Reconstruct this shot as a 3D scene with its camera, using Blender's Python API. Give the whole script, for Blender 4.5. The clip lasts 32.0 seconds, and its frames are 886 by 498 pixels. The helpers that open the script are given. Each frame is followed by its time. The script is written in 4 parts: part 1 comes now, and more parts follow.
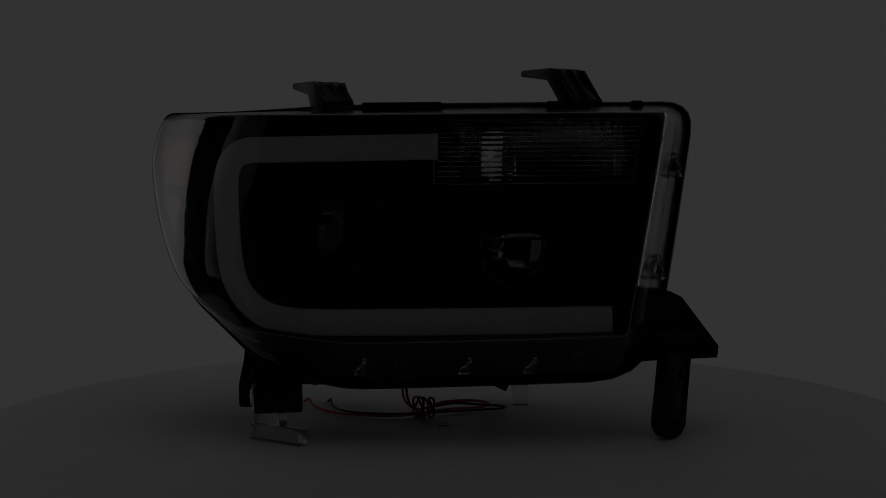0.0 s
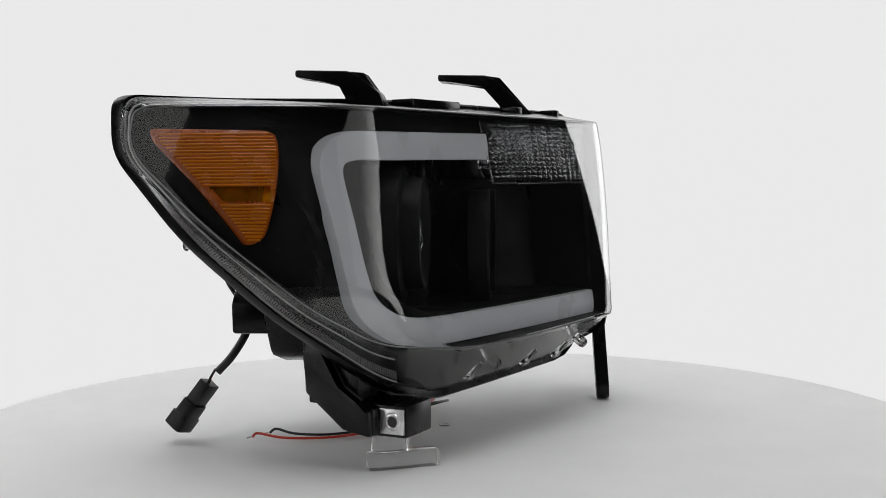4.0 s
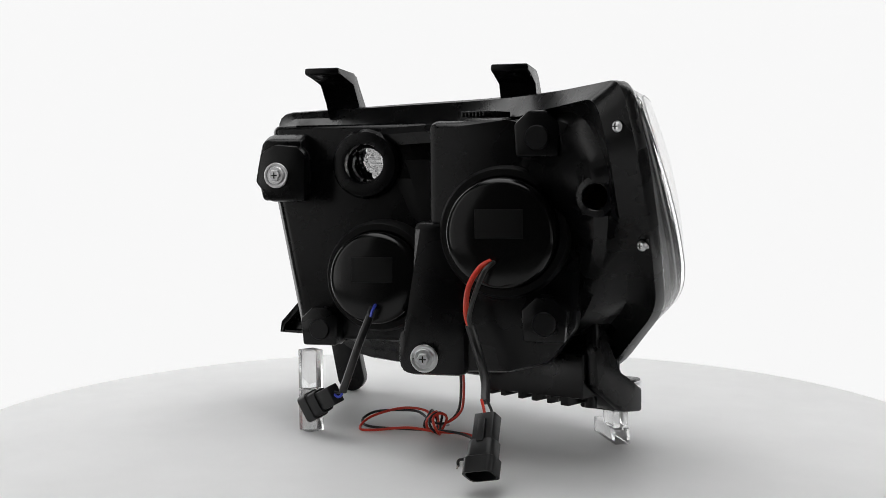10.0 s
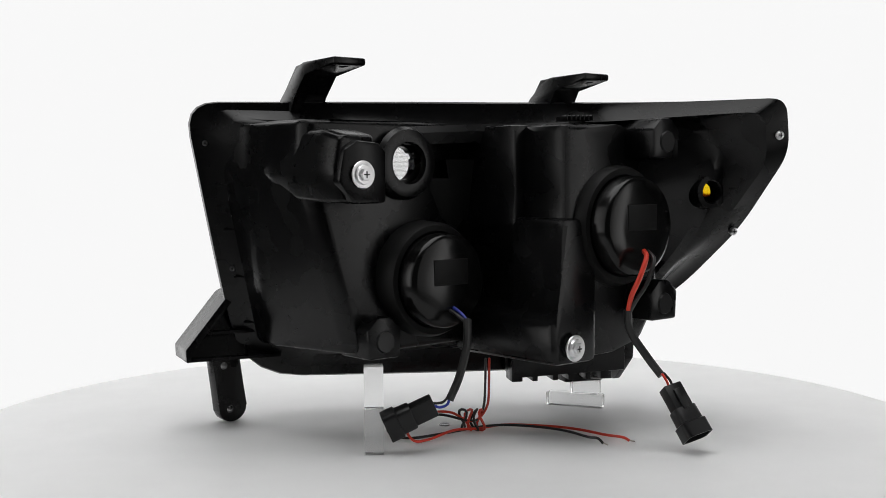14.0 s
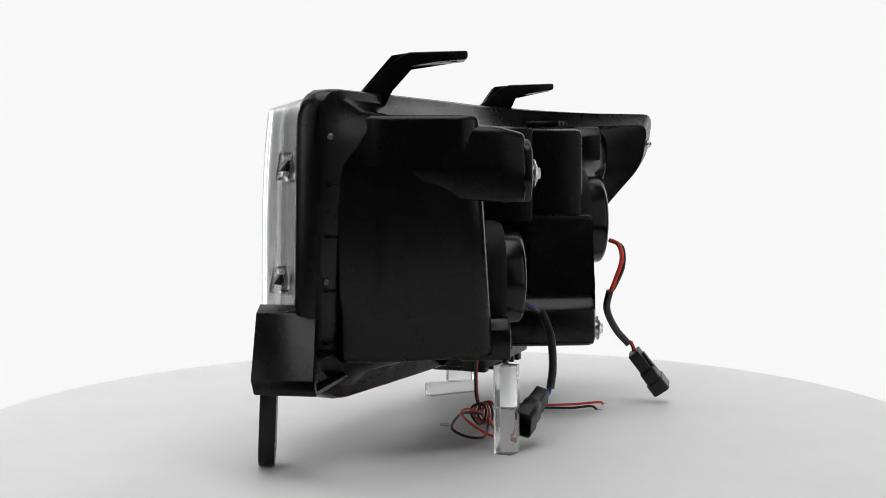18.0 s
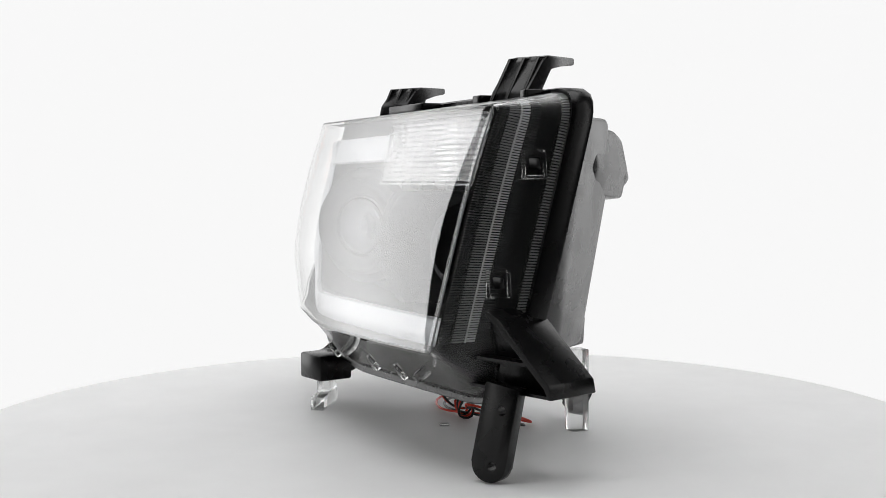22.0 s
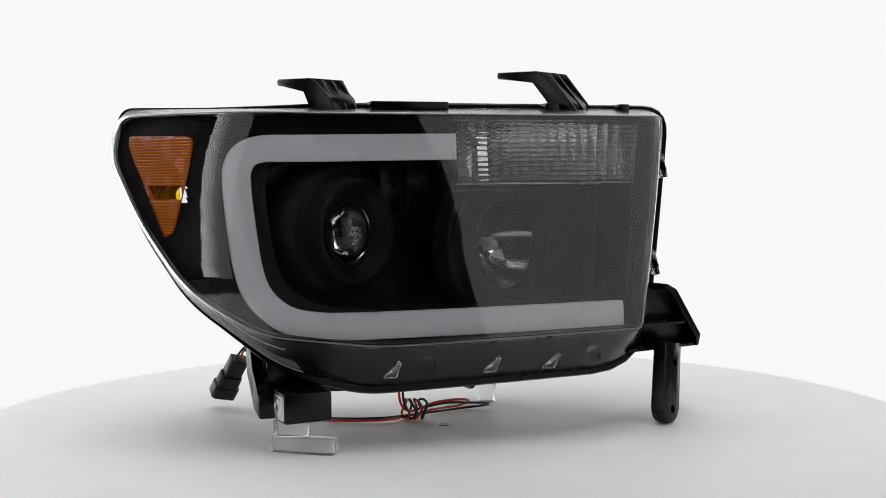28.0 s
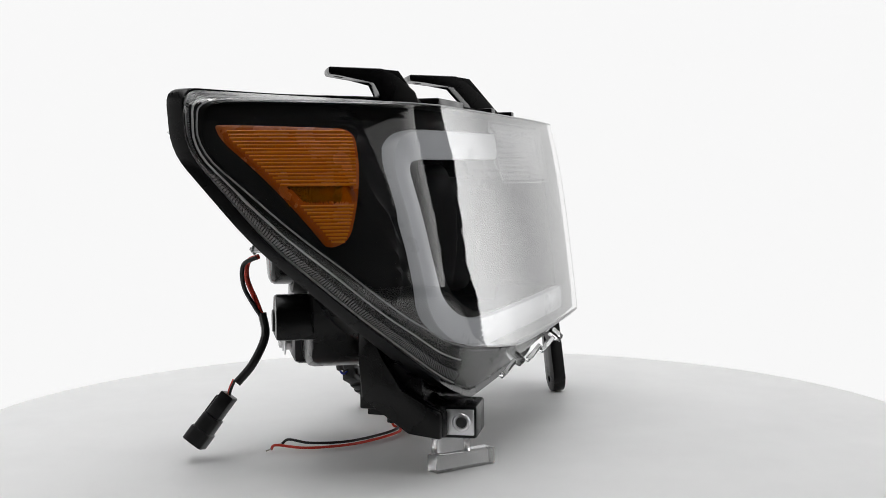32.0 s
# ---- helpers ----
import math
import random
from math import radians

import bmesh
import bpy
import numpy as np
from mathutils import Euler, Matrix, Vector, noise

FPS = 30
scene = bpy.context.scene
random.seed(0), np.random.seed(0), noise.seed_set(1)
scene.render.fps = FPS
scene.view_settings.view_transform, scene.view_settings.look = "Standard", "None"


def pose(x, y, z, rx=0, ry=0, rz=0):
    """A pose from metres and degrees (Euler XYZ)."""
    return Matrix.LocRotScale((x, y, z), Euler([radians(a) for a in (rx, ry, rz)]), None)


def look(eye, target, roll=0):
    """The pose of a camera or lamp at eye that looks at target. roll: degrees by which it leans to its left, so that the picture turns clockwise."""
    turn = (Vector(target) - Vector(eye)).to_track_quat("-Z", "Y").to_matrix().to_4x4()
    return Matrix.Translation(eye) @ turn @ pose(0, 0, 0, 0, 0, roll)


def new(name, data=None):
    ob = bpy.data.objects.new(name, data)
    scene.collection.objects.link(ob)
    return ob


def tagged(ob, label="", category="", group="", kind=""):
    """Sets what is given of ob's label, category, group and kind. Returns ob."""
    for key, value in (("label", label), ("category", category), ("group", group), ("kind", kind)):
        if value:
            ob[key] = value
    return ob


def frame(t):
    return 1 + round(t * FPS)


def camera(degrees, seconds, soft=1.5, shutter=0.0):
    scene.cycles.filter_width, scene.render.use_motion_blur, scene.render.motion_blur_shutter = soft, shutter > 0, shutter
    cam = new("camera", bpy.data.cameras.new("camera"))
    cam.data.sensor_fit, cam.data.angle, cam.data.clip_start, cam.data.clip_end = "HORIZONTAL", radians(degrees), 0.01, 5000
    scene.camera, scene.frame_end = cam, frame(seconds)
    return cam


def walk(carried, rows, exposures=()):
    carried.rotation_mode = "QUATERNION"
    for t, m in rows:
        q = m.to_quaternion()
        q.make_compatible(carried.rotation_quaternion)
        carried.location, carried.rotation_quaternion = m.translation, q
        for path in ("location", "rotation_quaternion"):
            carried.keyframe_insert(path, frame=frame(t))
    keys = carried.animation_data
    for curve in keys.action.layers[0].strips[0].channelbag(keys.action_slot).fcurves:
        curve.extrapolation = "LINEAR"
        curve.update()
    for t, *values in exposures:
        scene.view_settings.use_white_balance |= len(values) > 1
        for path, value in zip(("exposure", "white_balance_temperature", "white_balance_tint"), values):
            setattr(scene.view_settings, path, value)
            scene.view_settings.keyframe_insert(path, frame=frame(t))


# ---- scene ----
# ---------------------------------------------------------------- camera
EYE = (0.0, -1.25, 0.27095)
PITCH = radians(3.611)
VIEW = look(EYE, (0.0, EYE[1] + math.cos(PITCH), EYE[2] - math.sin(PITCH)), -0.431)
cam = camera(41.77, 32.0, soft=0.8)
walk(cam, [(0, VIEW), (32, VIEW)],
     exposures=[(0, -4.9), (0.5, -4.05), (1.0, -3.3), (1.5, -2.65), (2.0, -2.1), (2.5, -1.55), (4.0, -0.2), (4.6, 0.0), (32, 0.0)])


def turned(t):
    """Degrees by which the turntable has turned at t seconds."""
    return 13.4927 * t - 1.1134 * (t / 16) * (t / 16 - 2) + 0.3451 * math.sin(2 * math.pi * t / 32)


# ---------------------------------------------------------------- world and studio light
world = bpy.data.worlds.new("world")
scene.world = world
world.use_nodes = True
world.node_tree.nodes["Background"].inputs[0].default_value = (0.9, 0.95, 1.0, 1)
world.node_tree.nodes["Background"].inputs[1].default_value = 0.02
BACKDROP_GLOW, WING_GLOW, SOFTBOX_GLOW, TOP_GLOW, GUIDE_GLOW = 0.89, 2.8, 0.62, 2.7, 0.085


# ---------------------------------------------------------------- materials
def material(name, color, rough=0.5, metal=0.0, bump=0.0, scale=200.0, vary=0.12, transmission=0.0, ior=1.5, glow=0.0, glow_color=(1, 1, 1), spec=0.5,
             rough_vary=0.1):
    m = bpy.data.materials.new(name)
    m.use_nodes = True
    nt = m.node_tree
    b = nt.nodes["Principled BSDF"]
    b.inputs["Roughness"].default_value, b.inputs["Metallic"].default_value = rough, metal
    b.inputs["Transmission Weight"].default_value, b.inputs["IOR"].default_value = transmission, ior
    b.inputs["Specular IOR Level"].default_value = spec
    b.inputs["Base Color"].default_value = (*color, 1)
    if glow:
        b.inputs["Emission Color"].default_value, b.inputs["Emission Strength"].default_value = (*glow_color, 1), glow
    co = nt.nodes.new("ShaderNodeTexCoord")
    if vary:
        n = nt.nodes.new("ShaderNodeTexNoise")
        n.inputs["Scale"].default_value, n.inputs["Detail"].default_value = 9.0, 5.0
        nt.links.new(co.outputs["Object"], n.inputs["Vector"])
        r = nt.nodes.new("ShaderNodeMapRange")
        r.inputs["From Min"].default_value, r.inputs["From Max"].default_value = 0.3, 0.7
        r.inputs["To Min"].default_value, r.inputs["To Max"].default_value = 1 - vary, 1 + vary
        nt.links.new(n.outputs["Fac"], r.inputs["Value"])
        mul = nt.nodes.new("ShaderNodeVectorMath")
        mul.operation = "SCALE"
        mul.inputs[0].default_value = color
        nt.links.new(r.outputs[0], mul.inputs["Scale"])
        nt.links.new(mul.outputs[0], b.inputs["Base Color"])
        r2 = nt.nodes.new("ShaderNodeMapRange")
        r2.inputs["From Min"].default_value, r2.inputs["From Max"].default_value = 0.3, 0.7
        r2.inputs["To Min"].default_value, r2.inputs["To Max"].default_value = max(0.0, rough - rough_vary), rough + rough_vary
        n2 = nt.nodes.new("ShaderNodeTexNoise")
        n2.inputs["Scale"].default_value, n2.inputs["Detail"].default_value = 30.0, 6.0
        nt.links.new(co.outputs["Object"], n2.inputs["Vector"])
        nt.links.new(n2.outputs["Fac"], r2.inputs["Value"])
        nt.links.new(r2.outputs[0], b.inputs["Roughness"])
    if bump:
        n3 = nt.nodes.new("ShaderNodeTexNoise")
        n3.inputs["Scale"].default_value, n3.inputs["Detail"].default_value = scale, 3.0
        nt.links.new(co.outputs["Object"], n3.inputs["Vector"])
        bp = nt.nodes.new("ShaderNodeBump")
        bp.inputs["Strength"].default_value, bp.inputs["Distance"].default_value = bump, 0.0005
        nt.links.new(n3.outputs["Fac"], bp.inputs["Height"])
        nt.links.new(bp.outputs[0], b.inputs["Normal"])
    return m


BLACK = material("black_moulded_plastic", (0.003, 0.003, 0.0033), 0.27, spec=0.27, bump=0.06, scale=900, rough_vary=0.05)
GLOSS_BLACK = material("gloss_black_plastic", (0.004, 0.004, 0.004), 0.2, bump=0.03, scale=300, rough_vary=0.05, spec=0.3)
BEZEL = material("matt_black_bezel", (0.008, 0.008, 0.008), 0.5, spec=0.15)
# one clear plastic in three tones: the wall's lighting is put into the colour
HALF_LIT_RIB = material("half_lit_ribs", (0.28, 0.285, 0.29), 0.2, vary=0.05)
LIT_RIB = material("lit_ribs", (0.6, 0.61, 0.62), 0.2, vary=0.05)
SHADED_RIB = material("shaded_ribs", (0.055, 0.056, 0.058), 0.25, vary=0.05)
CLEAR = material("clear_polycarbonate", (1, 1, 1), 0.01, transmission=1.0, ior=1.52, vary=0)
CLEAR_WALL = material("grained_polycarbonate", (1, 1, 1), 0.22, transmission=1.0, ior=1.3, vary=0, spec=0.3)
ACRYLIC = material("clear_acrylic", (0.985, 0.99, 0.99), 0.0, transmission=0.86, ior=1.25, vary=0)
PROJECTOR_GLASS = material("projector_glass", (0.9, 0.93, 1.0), 0.0, transmission=1.0, ior=1.52, vary=0)
GUIDE = material("milky_light_guide", (0.43, 0.44, 0.465), 0.3, vary=0.03, glow=GUIDE_GLOW, glow_color=(0.95, 0.97, 1.0), rough_vary=0.05)
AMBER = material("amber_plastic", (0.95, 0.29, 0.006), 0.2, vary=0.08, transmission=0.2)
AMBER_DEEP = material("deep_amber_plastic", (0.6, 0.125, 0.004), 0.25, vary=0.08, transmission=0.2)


def tinted_film(name, color, body, share):
    """A thin clear sheet that colours what is seen through it, a share of it cloudy."""
    m = material(name, body, 0.15, vary=0)
    nt = m.node_tree
    clear, mix = nt.nodes.new("ShaderNodeBsdfTransparent"), nt.nodes.new("ShaderNodeMixShader")
    clear.inputs["Color"].default_value = (*color, 1)
    mix.inputs[0].default_value = share
    nt.links.new(clear.outputs[0], mix.inputs[1])
    nt.links.new(nt.nodes["Principled BSDF"].outputs[0], mix.inputs[2])
    nt.links.new(mix.outputs[0], nt.nodes["Material Output"].inputs["Surface"])
    return m


AMBER_WINDOW = tinted_film("yellow_clear_plastic", (1.0, 0.72, 0.02), (0.9, 0.3, 0.006), 0.16)
CHROME = material("chrome", (0.75, 0.76, 0.78), 0.08, metal=1.0, vary=0.05, rough_vary=0.04)
DARK_CHROME = material("smoked_chrome", (0.27, 0.27, 0.28), 0.06, metal=1.0, vary=0.1, rough_vary=0.04)
ZINC = material("zinc_plated_steel", (0.8, 0.8, 0.81), 0.33, metal=1.0, bump=0.15, scale=500)
STEEL = material("dull_steel", (0.25, 0.25, 0.255), 0.45, metal=1.0, vary=0.2)
RED = material("red_wire_insulation", (0.72, 0.05, 0.025), 0.4, vary=0.1)
BLUE = material("blue_wire_insulation", (0.03, 0.05, 0.4), 0.4, vary=0.1)
WIRE_BLACK = material("black_wire_insulation", (0.012, 0.012, 0.012), 0.4, vary=0.1)
COPPER = material("tinned_copper", (0.6, 0.55, 0.5), 0.35, metal=1.0)
CONNECTOR = material("dark_grey_connector_plastic", (0.006, 0.006, 0.0065), 0.4, bump=0.15, scale=900, spec=0.35)
TABLE = material("matt_white_laminate", (0.81, 0.81, 0.81), 0.55, bump=0.15, scale=600, vary=0.02)
CHIP = material("clear_plastic_chip", (0.62, 0.62, 0.62), 0.2, transmission=0.5, vary=0)
STUDIO_WALL = material("dark_studio_wall", (0.03, 0.03, 0.032), 0.8, vary=0.2)
FLOOR_MAT = material("studio_floor_paint", (0.5, 0.5, 0.5), 0.7, vary=0.1)
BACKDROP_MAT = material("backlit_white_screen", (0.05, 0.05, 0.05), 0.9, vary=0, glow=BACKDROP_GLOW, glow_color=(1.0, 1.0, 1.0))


def add_fill_wings(m, middle, sides):
    """Raises the screen's glow towards its two ends, out of the camera's sight, as added fill."""
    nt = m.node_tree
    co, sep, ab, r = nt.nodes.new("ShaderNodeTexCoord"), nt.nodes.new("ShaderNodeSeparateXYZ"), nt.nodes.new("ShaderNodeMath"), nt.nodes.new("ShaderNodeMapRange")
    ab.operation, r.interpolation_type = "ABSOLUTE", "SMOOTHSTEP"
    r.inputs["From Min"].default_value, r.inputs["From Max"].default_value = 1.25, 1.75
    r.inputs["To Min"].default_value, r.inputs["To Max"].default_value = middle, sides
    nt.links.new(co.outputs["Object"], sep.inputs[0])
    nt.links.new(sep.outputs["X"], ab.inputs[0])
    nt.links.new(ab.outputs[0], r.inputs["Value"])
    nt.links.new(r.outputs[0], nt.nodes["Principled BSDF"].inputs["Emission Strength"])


add_fill_wings(BACKDROP_MAT, BACKDROP_GLOW, WING_GLOW)
SOFTBOX_MAT = material("softbox_diffuser", (0.1, 0.1, 0.1), 0.9, vary=0, glow=SOFTBOX_GLOW, glow_color=(1.0, 0.99, 0.98))
def hot_side(m, low, high, start, stop):
    """Glow that falls off across the diffuser from one upright edge to the other."""
    nt = m.node_tree
    co, sep, r = nt.nodes.new("ShaderNodeTexCoord"), nt.nodes.new("ShaderNodeSeparateXYZ"), nt.nodes.new("ShaderNodeMapRange")
    r.interpolation_type = "SMOOTHSTEP"
    r.inputs["From Min"].default_value, r.inputs["From Max"].default_value = start, stop
    r.inputs["To Min"].default_value, r.inputs["To Max"].default_value = low, high
    nt.links.new(co.outputs["Generated"], sep.inputs[0])
    nt.links.new(sep.outputs["X"], r.inputs["Value"])
    nt.links.new(r.outputs[0], nt.nodes["Principled BSDF"].inputs["Emission Strength"])
    return m


SOFTBOX_LEFT = hot_side(SOFTBOX_MAT, SOFTBOX_GLOW * 4.2, SOFTBOX_GLOW * 0.7, 0.0, 0.55)
SOFTBOX_RIGHT = hot_side(SOFTBOX_MAT.copy(), SOFTBOX_GLOW * 0.65, SOFTBOX_GLOW * 3.8, 0.45, 1.0)
TOPBOX_MAT = material("overhead_diffuser", (0.1, 0.1, 0.1), 0.9, vary=0, glow=TOP_GLOW, glow_color=(1.0, 1.0, 1.0))


# ---------------------------------------------------------------- mesh helpers
def part(name, bm, mat, parent=None, label="", smooth=True):
    me = bpy.data.meshes.new(name)
    bmesh.ops.recalc_face_normals(bm, faces=bm.faces)
    bm.to_mesh(me)
    bm.free()
    if smooth:
        for p in me.polygons:
            p.use_smooth = True
        me.set_sharp_from_angle(angle=radians(34))
    me.materials.append(mat)
    ob = new(name, me)
    ob.parent = parent
    if label:
        ob["label"] = label
    return ob


def empty(name):
    ob = new(name)
    ob.empty_display_size = 0.05
    return ob


def box(bm, lo, hi, m=None, bevel=0.0, seg=2):
    """A box from lo to hi in the space m, with rounded edges."""
    made = bmesh.ops.create_cube(bm, size=1.0)["verts"]
    mat = Matrix.Translation([(a + b) / 2 for a, b in zip(lo, hi)]) @ Matrix.Diagonal([b - a for a, b in zip(lo, hi)] + [1])
    bmesh.ops.transform(bm, matrix=mat, verts=made)
    if bevel:
        edges = {e for v in made for e in v.link_edges}
        made = [v for v in bmesh.ops.bevel(bm, geom=list(edges), offset=bevel, segments=seg, affect="EDGES", profile=0.5)["verts"]]
        made = list({v for v in made})
    if m is not None:
        bmesh.ops.transform(bm, matrix=m, verts=made)
    return made


def prism(bm, outline, d0, d1, m=None, bevel=0.0):
    """An outline of (a, b) pairs in the local x-z plane, extruded along local y from d0 to d1."""
    front = [bm.verts.new((a, d0, b)) for a, b in outline]
    back = [bm.verts.new((a, d1, b)) for a, b in outline]
    n = len(outline)
    bm.faces.new(front)
    bm.faces.new(back[::-1])
    for i in range(n):
        bm.faces.new((front[i], back[i], back[(i + 1) % n], front[(i + 1) % n]))
    made = front + back
    if bevel:
        edges = {e for v in made for e in v.link_edges}
        made = list(set(bmesh.ops.bevel(bm, geom=list(edges), offset=bevel, segments=2, affect="EDGES", profile=0.5)["verts"]))
    if m is not None:
        bmesh.ops.transform(bm, matrix=m, verts=made)
    return made


def lathe(bm, profile, m, n=40, closed=False):
    """Turns (radius, height) pairs about the local z axis of m."""
    rings = []
    for r, h in profile:
        if r < 1e-6:
            rings.append([bm.verts.new(m @ Vector((0, 0, h)))])
        else:
            rings.append([bm.verts.new(m @ Vector((r * math.cos(2 * math.pi * i / n), r * math.sin(2 * math.pi * i / n), h))) for i in range(n)])
    pairs = list(zip(rings, rings[1:]))
    if closed:
        pairs.append((rings[-1], rings[0]))
    for a, b in pairs:
        for i in range(n):
            j = (i + 1) % n
            if len(a) == 1 and len(b) == 1:
                continue
            if len(a) == 1:
                bm.faces.new((a[0], b[i], b[j]))
            elif len(b) == 1:
                bm.faces.new((a[i], b[0], a[j]))
            else:
                bm.faces.new((a[i], b[i], b[j], a[j]))


def loft(bm, loops, cap_first=False, cap_last=False):
    rings = [[bm.verts.new(p) for p in loop] for loop in loops]
    n = len(rings[0])
    for a, b in zip(rings, rings[1:]):
        for i in range(n):
            bm.faces.new((a[i], b[i], b[(i + 1) % n], a[(i + 1) % n]))
    if cap_first:
        bm.faces.new(rings[0])
    if cap_last:
        bm.faces.new(rings[-1][::-1])
    return rings


def rounded(ctrl, k=5, m=8):
    """A closed loop through corners (point, radius): each corner rounded, k steps a corner and m steps a side."""
    pts, n = [], len(ctrl)
    arms = []
    for i in range(n):
        p, r = Vector(ctrl[i][0]), ctrl[i][1]
        a, b = Vector(ctrl[i - 1][0]) - p, Vector(ctrl[(i + 1) % n][0]) - p
        arms.append((p + a.normalized() * min(r, a.length * 0.48), p, p + b.normalized() * min(r, b.length * 0.48)))
    for i in range(n):
        a, p, b = arms[i]
        for s in range(k + 1):
            t = s / k
            pts.append(a * (1 - t) ** 2 + p * 2 * t * (1 - t) + b * t * t)
        c = arms[(i + 1) % n][0]
        for s in range(1, m):
            pts.append(b.lerp(c, s / m))
    return pts


def spline(points, n=10):
    """A smooth line through the points."""
    p = [Vector(q) for q in points]
    p = [p[0] * 2 - p[1]] + p + [p[-1] * 2 - p[-2]]
    out = []
    for i in range(1, len(p) - 2):
        for s in range(n):
            t = s / n
            a, b, c, d = p[i - 1], p[i], p[i + 1], p[i + 2]
            out.append(0.5 * (2 * b + (c - a) * t + (2 * a - 5 * b + 4 * c - d) * t * t + (3 * b - a - 3 * c + d) * t ** 3))
    return out + [p[-2]]


def tube(bm, line, r, sides=10, r1=None, oval=None):
    """A tube along a line of points."""
    line = [Vector(q) for q in line]
    rings, up = [], None
    for i, q in enumerate(line):
        d = (line[min(i + 1, len(line) - 1)] - line[max(i - 1, 0)]).normalized()
        if up is None:
            up = d.orthogonal().normalized()
        up = (up - d * up.dot(d)).normalized()
        side = d.cross(up)
        rr = r if r1 is None else r + (r1 - r) * i / (len(line) - 1)
        rings.append([q + (up * math.cos(a) + side * math.sin(a)) * rr for a in (2 * math.pi * s / sides for s in range(sides))])
    loft(bm, rings, True, True)


def axis(origin, direction, up=(0, 0, 1)):
    """A space at origin whose z runs along direction."""
    z = Vector(direction).normalized()
    x = Vector(up).cross(z)
    x = x.normalized() if x.length > 1e-4 else Vector((1, 0, 0))
    y = z.cross(x)
    return Matrix.Translation(origin) @ Matrix((x, y, z)).transposed().to_4x4()


def lerp_table(table, x):
    if x <= table[0][0]:
        return table[0][1]
    for (a, p), (b, q) in zip(table, table[1:]):
        if x <= b:
            return p + (q - p) * (x - a) / (b - a)
    return table[-1][1]


# the lamp's own axes: u across, v to the rear along its beam; 30 degrees from the table's
CAR = Matrix(((0.866, -0.5, 0, 0), (0.5, 0.866, 0, 0), (0, 0, 1, 0), (0, 0, 0, 1)))
REAR = Vector((-0.5, 0.866, 0))
AHEAD = -REAR


def car(u, v, z):
    return CAR @ Vector((u, v, z))


# ---------------------------------------------------------------- studio
def studio():
    bm = bmesh.new()
    box(bm, (-4.2, -4.2, -1.02), (4.2, 4.2, -0.92))
    tagged(part("floor", bm, FLOOR_MAT), "grey painted studio floor under the turntable", "floor", kind="structure")
    bm = bmesh.new()
    box(bm, (-4.2, -4.2, 3.2), (4.2, 4.2, 3.3))
    tagged(part("ceiling", bm, STUDIO_WALL), "dark studio ceiling", "ceiling", kind="structure")
    for name, lo, hi in (("wall_north", (-4.2, 4.2, -0.92), (4.2, 4.3, 3.2)), ("wall_south", (-4.2, -4.3, -0.92), (4.2, -4.2, 3.2)),
                         ("wall_east", (4.2, -4.3, -0.92), (4.3, 4.3, 3.2)), ("wall_west", (-4.3, -4.3, -0.92), (-4.2, 4.3, 3.2))):
        bm = bmesh.new()
        box(bm, lo, hi)
        tagged(part(name, bm, STUDIO_WALL), "dark plain studio wall", "wall", kind="structure")
    # curved screen round the back of the table
    bm = bmesh.new()
    rows = []
    for z, r in ((-0.9, 2.0), (0.0, 2.05), (1.0, 2.1), (1.7, 2.1), (2.1, 1.95), (2.35, 1.65)):
        rows.append([bm.verts.new((r * math.sin(radians(a)), r * math.cos(radians(a)), z)) for a in range(-66, 60, 3)])
    for a, b in zip(rows, rows[1:]):
        for i in range(len(a) - 1):
            bm.faces.new((a[i], a[i + 1], b[i + 1], b[i]))
    bmesh.ops.solidify(bm, geom=bm.faces[:], thickness=0.02)
    tagged(part("backdrop", bm, BACKDROP_MAT), "white studio backdrop behind the turntable, its unseen ends glowing brighter as added fill", "backdrop", kind="structure")
    # soft boxes either side of the camera and one overhead
    for bearing, width, glow in ((-54, 1.28, SOFTBOX_LEFT), (56, 1.42, SOFTBOX_RIGHT)):
        a = radians(bearing)
        place = axis((1.75 * math.sin(a), -1.75 * math.cos(a), 0.75), (-math.sin(a), math.cos(a), -0.12))
        softbox("softbox", place, width, 1.9, glow, "tall white studio softbox on a stand facing the turntable", True)
    softbox("overhead_softbox", axis((0, -0.25, 1.95), (0, 0, -1), (0, 1, 0)), 1.7, 1.7, TOPBOX_MAT, "flat white softbox hung above the turntable", False)


def softbox(name, m, w, h, mat, label, stand):
    root = empty(name)
    bm = bmesh.new()
    box(bm, (-w / 2, -h / 2, 0), (w / 2, h / 2, 0.004), m)
    part("diffuser", bm, mat, root)
    bm = bmesh.new()
    outer = [m @ Vector((x, y, -0.004)) for x, y in ((-w / 2 - .02, -h / 2 - .02), (w / 2 + .02, -h / 2 - .02), (w / 2 + .02, h / 2 + .02), (-w / 2 - .02, h / 2 + .02))]
    inner = [m @ Vector((x, y, -0.35)) for x, y in ((-.1, -.1), (.1, -.1), (.1, .1), (-.1, .1))]
    loft(bm, [outer, inner], True, True)
    part("hood", bm, STUDIO_WALL, root, smooth=False)
    if stand:
        bm = bmesh.new()
        top = m @ Vector((0, 0, -0.38))
        tube(bm, [top, (top.x, top.y, -0.92)], 0.018)
        part("stand", bm, STUDIO_WALL, root)
    else:
        bm = bmesh.new()
        top = m @ Vector((0, 0, -0.34))
        tube(bm, [top, (top.x, top.y, 3.2)], 0.018)
        part("pole", bm, STUDIO_WALL, root)
    tagged(root, label, "softbox")


